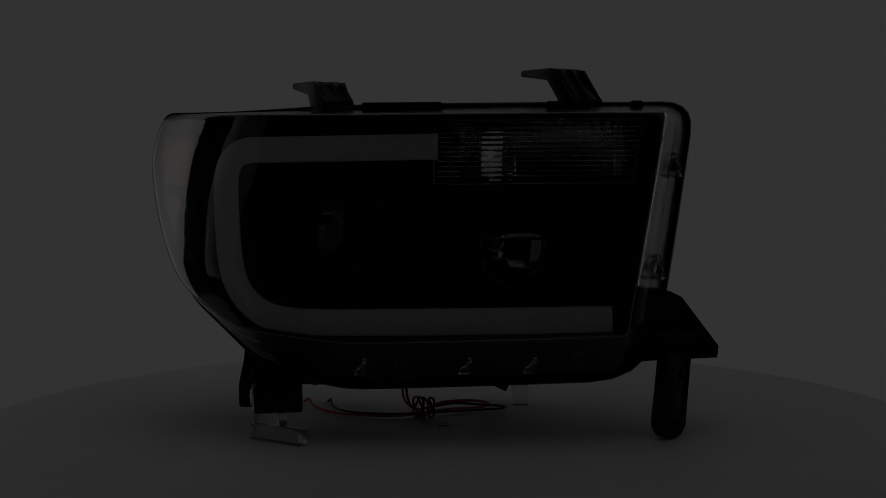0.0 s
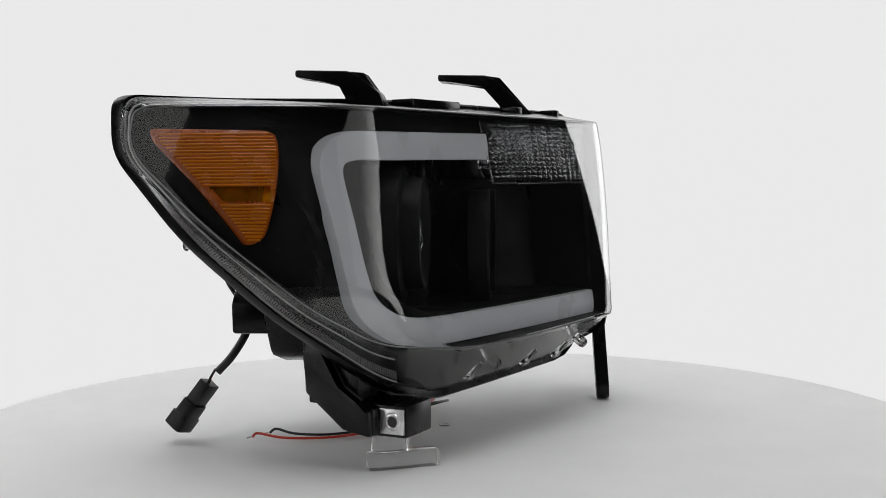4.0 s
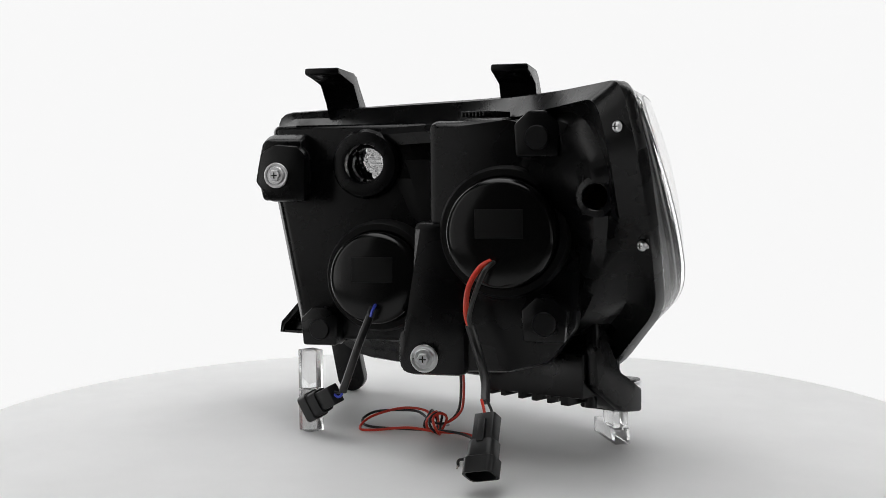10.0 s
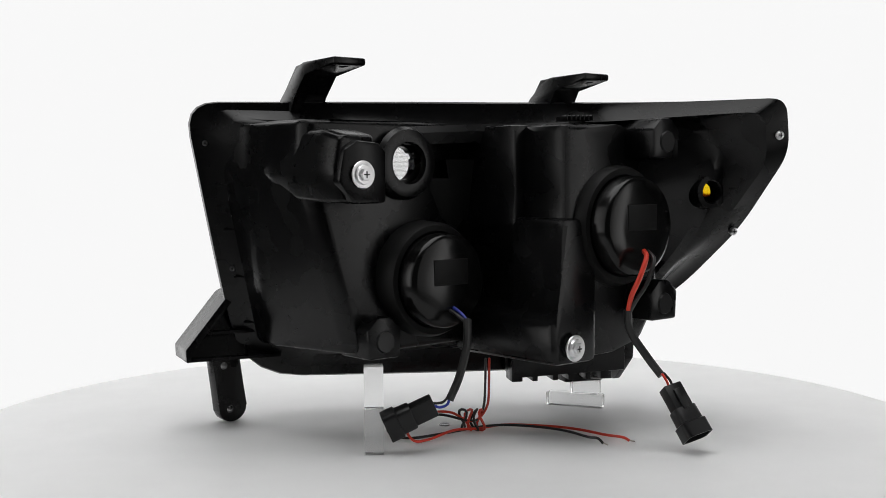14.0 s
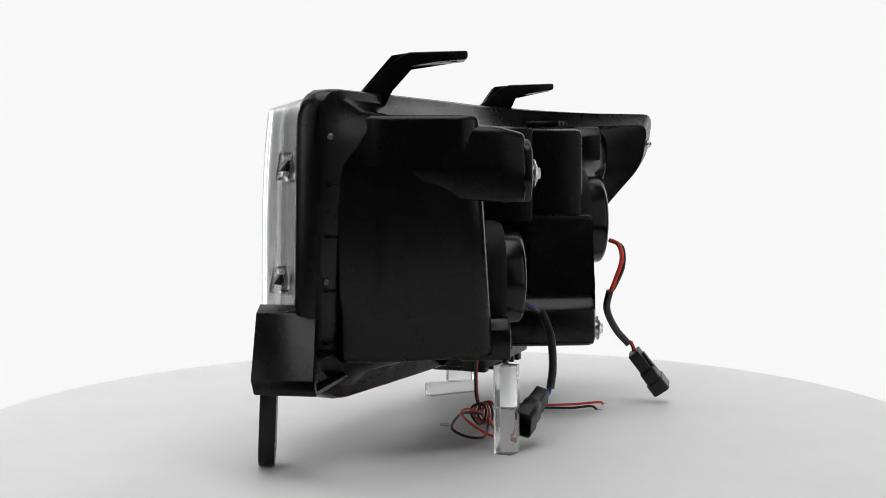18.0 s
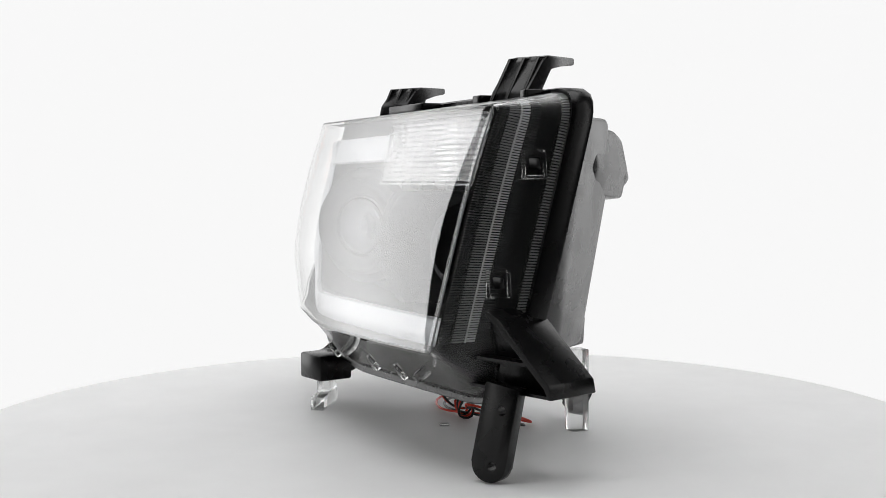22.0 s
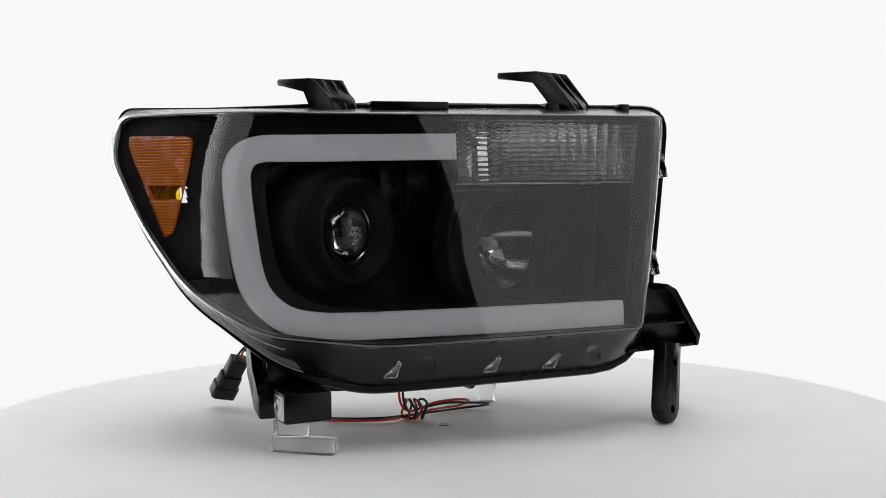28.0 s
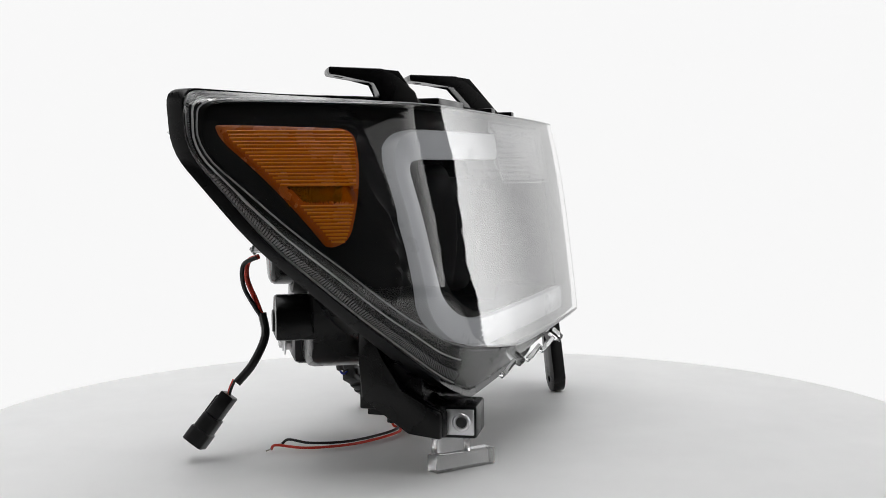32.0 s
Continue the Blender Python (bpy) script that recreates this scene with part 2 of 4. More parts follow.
def turntable():
    root = empty("turntable")
    bm = bmesh.new()
    lathe(bm, [(0, -0.03), (0.53, -0.03), (0.5385, -0.026), (0.542, -0.02), (0.542, -0.008), (0.5395, -0.003), (0.533, 0.0), (0.3, 0.0), (0.0, 0.0)], Matrix(), 128)
    part("top_plate", bm, TABLE, root)
    bm = bmesh.new()
    lathe(bm, [(0.0, 0.0006), (0.004, 0.0007), (0.0052, 0.0012), (0.006, 0.0004), (0.0062, -0.001)], Matrix(), 24)
    part("centre_plug", bm, CHIP, root, "small greyish clear plug in the centre")
    return tagged(root, "round matt white turntable carrying the headlight", "turntable")


def plinth():
    bm = bmesh.new()
    lathe(bm, [(0, -0.92), (0.2, -0.92), (0.2, -0.9), (0.14, -0.88), (0.14, -0.032), (0.0, -0.032)], Matrix(), 48)
    return tagged(part("pedestal", bm, STUDIO_WALL), "dark round pedestal under the turntable", "pedestal")


# ---------------------------------------------------------------- headlight: shared forms
BULGE = [(-0.345, 0.172), (-0.34, 0.162), (-0.31, 0.1038), (-0.28, 0.0516), (-0.265, 0.0297), (-0.25, 0.0133), (-0.24, 0.0070), (-0.225, 0.0009), (-0.21, -0.0018), (-0.19, -0.0043), (-0.17, -0.0065),
         (-0.14, -0.0090), (-0.10, -0.0118), (-0.06, -0.0138), (-0.02, -0.0152), (0.02, -0.0158), (0.06, -0.0157), (0.10, -0.0150), (0.14, -0.0135), (0.18, -0.0113), (0.21, -0.0092), (0.229, -0.0077), (0.27, 0.004)]
ROLL_TOP = [(-0.33, 0.0361), (-0.26, 0.0361), (-0.20, 0.0105), (-0.12, 0.0090), (0.0, 0.0100), (0.20, 0.0068)]
ROLL_FOOT = [(-0.33, 0.0680), (-0.26, 0.0680), (-0.20, 0.0110), (-0.12, 0.0047), (0.0, 0.0020), (0.20, 0.0)]


def eased(table, x):
    return sum(lerp_table(table, x + d) for d in (-0.012, -0.008, -0.004, 0, 0.004, 0.008, 0.012)) / 7


def front(x, z):
    """The depth of the clear lens's outer face: a flat raked front that rolls back at its outer end, top and foot."""
    top, foot = max(0.0, (z - 0.2) / 0.134) ** 2.2, max(0.0, (0.19 - z) / 0.08) ** 2
    return -0.066 - 0.1463 * (0.334 - z) + eased(BULGE, x) + eased(ROLL_TOP, x) * top + eased(ROLL_FOOT, x) * foot


LENS_EDGE = [((-0.329, 0.337), 0.012), ((-0.12, 0.334), 0.05), ((0.229, 0.334), 0.007), ((0.184, 0.110), 0.007), ((-0.10, 0.104), 0.03), ((-0.213, 0.118), 0.02),
             ((-0.277, 0.159), 0.03), ((-0.317, 0.227), 0.03), ((-0.341, 0.295), 0.02)]
RIM = [((-0.326, 0.116, 0.346), 0.016), ((-0.10, 0.0, 0.342), 0.07), ((0.266, -0.006, 0.345), 0.035), ((0.213, -0.05, 0.06), 0.065), ((-0.10, -0.06, 0.056), 0.02),
       ((-0.185, -0.066, 0.078), 0.03), ((-0.271, -0.022, 0.146), 0.03), ((-0.309, 0.046, 0.213), 0.03), ((-0.335, 0.106, 0.292), 0.02)]
CENTRE = Vector((-0.04, 0, 0.225))


def flat_loop(ctrl):
    return [Vector((p.x, 0, p.z)) for p in rounded([((x, 0, z), r) for (x, z), r in ctrl])]


def on_front(loop, scale, back):
    out = []
    for p in loop:
        q = CENTRE + (p - CENTRE) * scale
        out.append(Vector((q.x, front(q.x, q.z) + back, q.z)))
    return out


EDGE = flat_loop(LENS_EDGE)
RIM_LOOP = rounded(RIM)
RIM_MID = Vector((-0.03, 0, 0.21))


def rim_loop(grow, back):
    """The rim moved outwards by grow and to the rear by back."""
    out = []
    for p in RIM_LOOP:
        d = Vector((p.x - RIM_MID.x, 0, (p.z - RIM_MID.z) * 1.5)).normalized()
        thin = 1.0 if grow < 0 else 1 - 0.75 * max(0.0, min(1.0, (-0.12 - p.x) / 0.12))
        # slimmer towards the outer end
        slim = 0.0065 * max(0.0, 1 - back / 0.016) * max(0.0, min(1.0, (-0.15 - p.x) / 0.12))
        out.append(p + d * grow * thin + Vector((0, back + slim, 0)))
    return out


def lens(root):
    bm = bmesh.new()
    scales = [0.02, 0.08, 0.16, 0.24, 0.32, 0.4, 0.47, 0.54, 0.6, 0.66, 0.71, 0.76, 0.8, 0.84, 0.875, 0.91, 0.935, 0.96, 0.98, 0.992]
    loops = [on_front(EDGE, s, 0) for s in scales]
    edge = on_front(EDGE, 1.0, 0.0015)
    turn = [p.lerp(q, 0.06) for p, q in zip(on_front(EDGE, 1.003, 0.004), rim_loop(0, 0))]
    loops += [edge, turn]
    for f in (0.3, 0.55, 0.8, 1.0):
        loops.append([p.lerp(q, f) for p, q in zip(turn, rim_loop(0.001, 0.003))])
    loft(bm, loops, cap_first=True)
    # the side walls are grained, the front is polished
    bm.verts.index_update()
    for f in bm.faces:
        if min(v.index for v in f.verts) >= len(EDGE) * (len(scales) + 1):
            f.material_index = 1
    ob = part("lens", bm, CLEAR, root, "clear polycarbonate outer lens with a ribbed edge")
    ob.data.materials.append(CLEAR_WALL)
    mod = ob.modifiers.new("thickness", "SOLIDIFY")
    mod.thickness, mod.offset = 0.0021, 1.0 if ob.data.polygons[len(ob.data.polygons) // 3].normal.y > 0 else -1.0
    ob.visible_shadow = False
    # fine ribs moulded inside the side walls, their light and shade painted in bands
    strip = lambda f: [p.lerp(q, f) for p, q in zip(on_front(EDGE, 0.986, 0.005), rim_loop(-0.0032, 0))]
    n = len(EDGE)
    inner_end = range(27, 40)
    for lo, hi, mat, label in ((0.03, 0.18, SHADED_RIB, "finely ribbed lens wall, painted as shaded"), (0.19, 0.34, HALF_LIT_RIB, "finely ribbed lens wall, painted as half lit"),
                               (0.37, 0.47, LIT_RIB, "ribbed step of the lens wall, painted as lit"), (0.47, 0.62, SHADED_RIB, "finely ribbed lens wall, painted as shaded")):
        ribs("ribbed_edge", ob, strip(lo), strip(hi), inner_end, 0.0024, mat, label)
    # the step's bright glint, painted as a pale line
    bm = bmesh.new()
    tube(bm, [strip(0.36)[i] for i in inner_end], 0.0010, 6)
    part("flange_line", bm, LIT_RIB, ob, "moulded line on the lens wall, its glint painted pale").visible_shadow = False
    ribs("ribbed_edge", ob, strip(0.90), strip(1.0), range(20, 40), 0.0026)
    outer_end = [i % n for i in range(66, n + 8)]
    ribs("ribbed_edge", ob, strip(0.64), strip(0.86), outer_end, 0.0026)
    # flange lines along the outer end's wall, their glint painted pale
    for f in (0.34, 0.95):
        bm = bmesh.new()
        tube(bm, [strip(f)[i] for i in outer_end], 0.0009, 6)
        part("flange_line", bm, LIT_RIB, ob, "moulded line on the lens wall, its glint painted pale").visible_shadow = False
    # bead along the rim of the front face, painted pale as an edge glint
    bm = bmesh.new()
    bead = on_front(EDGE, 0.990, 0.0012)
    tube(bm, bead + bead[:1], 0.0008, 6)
    part("edge_bead", bm, HALF_LIT_RIB, ob, "moulded edge of the lens, its glint painted pale").visible_shadow = False
    return ob


def ribs(name, owner, a_loop, b_loop, span, pitch, mat=HALF_LIT_RIB, label="finely ribbed lens edge, painted as half lit"):
    """Fine raised bars across a strip between two loops."""
    span = list(span)
    bm = bmesh.new()
    for i, j in zip(span, span[1:]):
        steps = max(1, round((b_loop[j] - b_loop[i]).length / pitch))
        for s in range(steps):
            pts = []
            for f in (s / steps, (s + 0.45) / steps):
                a, b = a_loop[i].lerp(a_loop[j], f), b_loop[i].lerp(b_loop[j], f)
                out = Vector((a.x - CENTRE.x, 0, a.z - CENTRE.z)).normalized() * 0.0012
                pts += [a, b, a + out, b + out]
            v = [bm.verts.new(p) for p in pts]
            for q in ((0, 1, 5, 4), (2, 3, 7, 6), (0, 1, 3, 2), (4, 5, 7, 6), (0, 2, 6, 4), (1, 3, 7, 5)):
                bm.faces.new([v[k] for k in q])
    ob = part(name, bm, mat, owner, label, smooth=False)
    ob.visible_shadow = False
    return ob


def crown(x):
    """How far the face bows out from the flat of the parts behind it."""
    return 0.22 * max(0.0, (x + 0.17) * (0.229 - x))


def guide_depth(x):
    """How far the light tube lies behind the lens's face."""
    return 0.0125 + crown(x) + 0.0165 * max(0.0, min(1.0, (-0.15 - x) / 0.075))


def lower_clips(root):
    """Small moulded lugs along the lens's lower wall."""
    for x, kind in ((-0.085, 0), (-0.045, 1), (0.02, 0), (0.085, 0), (0.135, 1)):
        bm = bmesh.new()
        y, z = -0.093, 0.082
        lean = Matrix.Translation((x, y, z)) @ Matrix.Rotation(radians(38), 4, "X")
        if kind:
            lathe(bm, [(0.0, 0.003), (0.004, 0.003), (0.0055, 0.001), (0.006, -0.004), (0.006, -0.012)], lean @ axis((0, -0.004, 0.002), (0, -1, 0)), 18)
        else:
            prism(bm, [(-0.006, -0.011), (0.006, -0.011), (0.008, 0.010), (0.004, 0.010), (0.001, -0.003), (-0.004, -0.006)], -0.005, 0.0, lean, 0.0008)
        lug = part("lens_lug", bm, CLEAR, root, "small clear moulded lug")
        lug.visible_shadow = False
    for p in ((0.2425, -0.036, 0.2800), (0.2205, -0.060, 0.175)):
        bm = bmesh.new()
        lean = Matrix.Translation(p) @ Matrix.Rotation(radians(-20), 4, "Z") @ Matrix.Rotation(radians(-12), 4, "Y")
        box(bm, (-0.003, -0.011, -0.013), (0.004, -0.008, 0.013), lean, 0.0006)
        box(bm, (-0.003, 0.008, -0.013), (0.004, 0.011, 0.013), lean, 0.0006)
        box(bm, (-0.003, -0.008, 0.010), (0.004, 0.008, 0.013), lean, 0.0006)
        box(bm, (-0.003, -0.008, -0.013), (0.004, 0.008, -0.010), lean, 0.0006)
        clip = part("lens_clip", bm, CLEAR, root, "clear snap-on clip")
        clip.visible_shadow = False
        bm = bmesh.new()
        prism(bm, [(-0.002, -0.005), (0.006, -0.005), (0.002, 0.006)], -0.005, 0.005, lean, 0.0008)
        part("catch", bm, BLACK, clip)


def bezel_depth(x):
    side = max(0.0, min(1.0, (-0.243 - x) / 0.014))
    return (guide_depth(x) + 0.008) * (1 - side) + 0.019 * side


def bezel(root):
    # band between the lens edge and the window, then the window's walls and its floor
    window = flat_loop([((-0.198, 0.287), 0.018), ((-0.05, 0.289), 0.03), ((0.196, 0.289), 0.006), ((0.176, 0.139), 0.006), ((-0.08, 0.1375), 0.05), ((-0.15, 0.142), 0.04),
                        ((-0.186, 0.165), 0.03), ((-0.194, 0.20), 0.03), ((-0.199, 0.245), 0.03)])
    flat = [Vector((p.x, 0, p.z)) for p in on_front(EDGE, 0.975, 0)]
    skin = lambda c: Vector((c.x, front(c.x, c.z) + bezel_depth(c.x), c.z))
    loops = [rim_loop(-0.0055, 0.0), [Vector((p.x, front(p.x, p.z) + 0.007, p.z)) for p in flat]]
    for f in (0.02, 0.08, 0.16, 0.24, 0.32, 0.4, 0.5, 0.62, 0.75, 0.88, 1.0):
        loops.append([skin(p.lerp(q, f)) for p, q in zip(flat, window)])
    deep = lambda x: 0.085 + 0.05 * max(0.0, min(1.0, (x + 0.06) / 0.06)) - 0.04 * max(0.0, min(1.0, (x - 0.11) / 0.06))
    wall1 = [Vector((p.x * 0.985 - 0.0005, front(p.x, p.z) + deep(p.x), p.z * 0.985 + 0.003)) for p in window]
    loops.append(wall1)
    mid = Vector((-0.01, 0, 0.21))
    for f in (0.12, 0.25, 0.5, 0.75, 0.95):
        loops.append([Vector((c.x, front(c.x, c.z) + deep(c.x), c.z)) for c in (p.lerp(mid, f) for p in wall1)])
    bm = bmesh.new()
    loft(bm, loops, cap_last=True)
    # open behind the turn signal and the side reflector's bulb
    def opening(c):
        return (0.012 < c.x < 0.195 and 0.262 < c.z < 0.326) or (-0.303 < c.x < -0.271 and 0.246 < c.z < 0.266)
    near = [f for f in bm.faces if -0.32 < f.calc_center_median().x < -0.24 and 0.22 < f.calc_center_median().z < 0.29]
    bmesh.ops.subdivide_edges(bm, edges=list({e for f in near for e in f.edges}), cuts=5, use_grid_fill=True)
    bmesh.ops.delete(bm, geom=[f for f in bm.faces if opening(f.calc_center_median())], context="FACES")
    # and behind the bulb hole
    bulb = Vector((0.053, 0.2845))
    away = lambda c: (Vector((c.x, c.z)) - bulb).length
    near = [f for f in bm.faces if away(f.calc_center_median()) < 0.045 and f.calc_center_median().y > -0.03]
    bmesh.ops.subdivide_edges(bm, edges=list({e for f in near for e in f.edges}), cuts=4, use_grid_fill=True)
    bmesh.ops.delete(bm, geom=[f for f in bm.faces if away(f.calc_center_median()) < 0.024], context="FACES")
    return part("bezel", bm, BEZEL, root, "matt black inner bezel")


def light_guide(root):
    line = [(-0.0045, 0.3005), (-0.06, 0.3), (-0.12, 0.2992), (-0.17, 0.2988), (-0.200, 0.2985), (-0.2155, 0.2925), (-0.2235, 0.279), (-0.2250, 0.262), (-0.2240, 0.24), (-0.2215, 0.21), (-0.2180, 0.182),
            (-0.2110, 0.159), (-0.1985, 0.1425), (-0.1800, 0.1305), (-0.155, 0.1255), (-0.12, 0.1238), (-0.06, 0.1235), (0.03, 0.1238), (0.12, 0.1246), (0.1695, 0.125)]
    path = spline([(x, 0, z) for x, z in line], 5)
    bm = bmesh.new()
    rings = []
    for i, p in enumerate(path):
        d = (path[min(i + 1, len(path) - 1)] - path[max(i - 1, 0)]).normalized()
        side = Vector((-d.z, 0, d.x))
        ring = []
        for w, dep in ((-0.0133, 0.026), (-0.0133, 0.0122), (-0.0125, 0.0108), (-0.006, 0.0098), (0.0, 0.0095), (0.006, 0.0098), (0.0125, 0.0108), (0.0133, 0.0122), (0.0133, 0.026)):
            q = p + side * w
            mid = front(p.x, p.z) + guide_depth(p.x)
            ring.append(Vector((q.x, mid + 0.35 * (front(q.x, q.z) + guide_depth(q.x) - mid) + dep - 0.0095, q.z)))
        rings.append(ring)
    loft(bm, rings, True, True)
    return part("light_guide", bm, GUIDE, root, "milky white C-shaped light tube, faintly glowing")


def turn_signal(root):
    bm = bmesh.new()
    # a clear pane of pillow cells in front of a chrome pan
    x0, x1, z0, z1 = -0.0055, 0.2035, 0.2655, 0.3255
    cols, rows_n, cu, cv = 18, 12, 8, 8
    rows = []
    for j in range(rows_n * cv + 1):
        z = z0 + (z1 - z0) * j / (rows_n * cv)
        row = []
        for i in range(cols * cu + 1):
            x = x0 + (x1 - x0) * i / (cols * cu) - 0.012 * (1 - (z - z0) / (z1 - z0)) * i / (cols * cu)
            pillow = 0.0006 * abs(math.sin(math.pi * j / cv)) + 0.00035 * abs(math.sin(math.pi * i / cu))
            row.append(bm.verts.new((x, front(x, z) + crown(x) + 0.0135 - pillow, z)))
        rows.append(row)
    for a, b in zip(rows, rows[1:]):
        for i in range(len(a) - 1):
            bm.faces.new((a[i], a[i + 1], b[i + 1], b[i]))
    bmesh.ops.solidify(bm, geom=bm.faces[:], thickness=0.003)
    pane = part("turn_signal_lens", bm, CLEAR, root, "clear turn signal cover of small pillow cells")
    pane.visible_shadow = False
    # scalloped chrome pan with its bulb hole
    bm = bmesh.new()
    nx, nz = 168, 48
    rows = []
    for j in range(nz + 1):
        z = 0.267 + 0.058 * j / nz
        row = []
        for i in range(nx + 1):
            x = 0.001 + 0.188 * i / nx
            f = (x - 0.06) / (0.06 if x < 0.06 else 0.131)
            scallop = 0.005 * abs(math.sin(math.pi * i / 9))
            row.append(bm.verts.new((x, -0.044 + 0.088 * (1 - f * f) + scallop + 0.0006 * abs(math.sin(math.pi * j / 6)) + 0.012 * ((z - 0.296) / 0.029) ** 2 * -1, z)))
        rows.append(row)
    for a, b in zip(rows, rows[1:]):
        for i in range(nx):
            bm.faces.new((a[i], a[i + 1], b[i + 1], b[i]))
    gone = [f for f in bm.faces if (Vector((f.calc_center_median().x, f.calc_center_median().z)) - Vector((0.054, 0.2845))).length < 0.0205]
    bmesh.ops.delete(bm, geom=gone, context="FACES")
    part("turn_signal_reflector", bm, CHROME, root, "scalloped bright chrome turn signal reflector")
    # frame round the pane
    bm = bmesh.new()
    ring = [((x0 - 0.003, z0 - 0.003), 0), ((x1 - 0.011, z0 - 0.003), 0), ((x1 + 0.003, z1 + 0.002), 0), ((x0 - 0.003, z1 + 0.002), 0)]
    for (p, _), (q, _) in zip(ring, ring[1:] + ring[:1]):
        line = [Vector((p[0] + (q[0] - p[0]) * i / 8, 0, p[1] + (q[1] - p[1]) * i / 8)) for i in range(9)]
        tube(bm, [Vector((c.x, front(c.x, c.z) + crown(c.x) + 0.0125, c.z)) for c in line], 0.0009, 8)
    part("pane_frame", bm, CLEAR, pane, "clear rounded border").visible_shadow = False


def amber_reflector(root):
    # triangular side reflector with fine level flutes
    outline = rounded([((-0.2612, 0, 0.3115), 0.008), ((-0.2645, 0, 0.292), 0.02), ((-0.2830, 0, 0.2165), 0.007), ((-0.2915, 0, 0.2100), 0.004), ((-0.3195, 0, 0.302), 0.008), ((-0.3185, 0, 0.3148), 0.003)], 4, 6)
    c = Vector((-0.285, 0, 0.28))
    bm = bmesh.new()
    loops = []
    for s, dep in ((1.0, 0.03), (1.0, 0.016), (0.96, 0.014), (0.8, 0.014), (0.6, 0.014), (0.4, 0.014), (0.2, 0.014), (0.03, 0.014)):
        loop = []
        for p in outline:
            q = c + (p - c) * s
            loop.append(Vector((q.x, front(q.x, q.z) + dep, q.z)))
        loops.append(loop)
    loft(bm, loops, cap_last=True)
    inside = lambda p: 0.2490 < p.z < 0.2630 and lerp_table([(0.249, -0.2985), (0.263, -0.3035)], p.z) < p.x < -0.2755
    near = [f for f in bm.faces if -0.31 < f.calc_center_median().x < -0.26 and 0.24 < f.calc_center_median().z < 0.272]
    bmesh.ops.subdivide_edges(bm, edges=list({e for f in near for e in f.edges}), cuts=4, use_grid_fill=True)
    bmesh.ops.delete(bm, geom=[f for f in bm.faces if inside(f.calc_center_median())], context="FACES")
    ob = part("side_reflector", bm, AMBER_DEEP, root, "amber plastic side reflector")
    # the bulb's window, then fine level flutes above and below a plain band
    bm = bmesh.new()
    rows = [[bm.verts.new((x, front(x, z) + 0.0175, z)) for x in (-0.304, -0.297, -0.290, -0.283, -0.2765)] for z in (0.246, 0.256, 0.266)]
    for a, b in zip(rows, rows[1:]):
        for i in range(4):
            bm.faces.new((a[i], a[i + 1], b[i + 1], b[i]))
    bmesh.ops.solidify(bm, geom=bm.faces[:], thickness=0.0015)
    part("bulb_window", bm, AMBER_WINDOW, ob, "plain clear yellow band across the amber")
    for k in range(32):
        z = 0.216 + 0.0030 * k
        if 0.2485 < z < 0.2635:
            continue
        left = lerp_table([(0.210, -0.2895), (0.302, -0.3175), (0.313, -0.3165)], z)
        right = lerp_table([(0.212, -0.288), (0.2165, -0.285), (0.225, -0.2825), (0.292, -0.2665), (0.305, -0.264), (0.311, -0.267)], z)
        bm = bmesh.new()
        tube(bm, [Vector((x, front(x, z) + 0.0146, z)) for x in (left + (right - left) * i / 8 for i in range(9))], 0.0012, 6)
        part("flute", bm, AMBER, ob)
    return ob


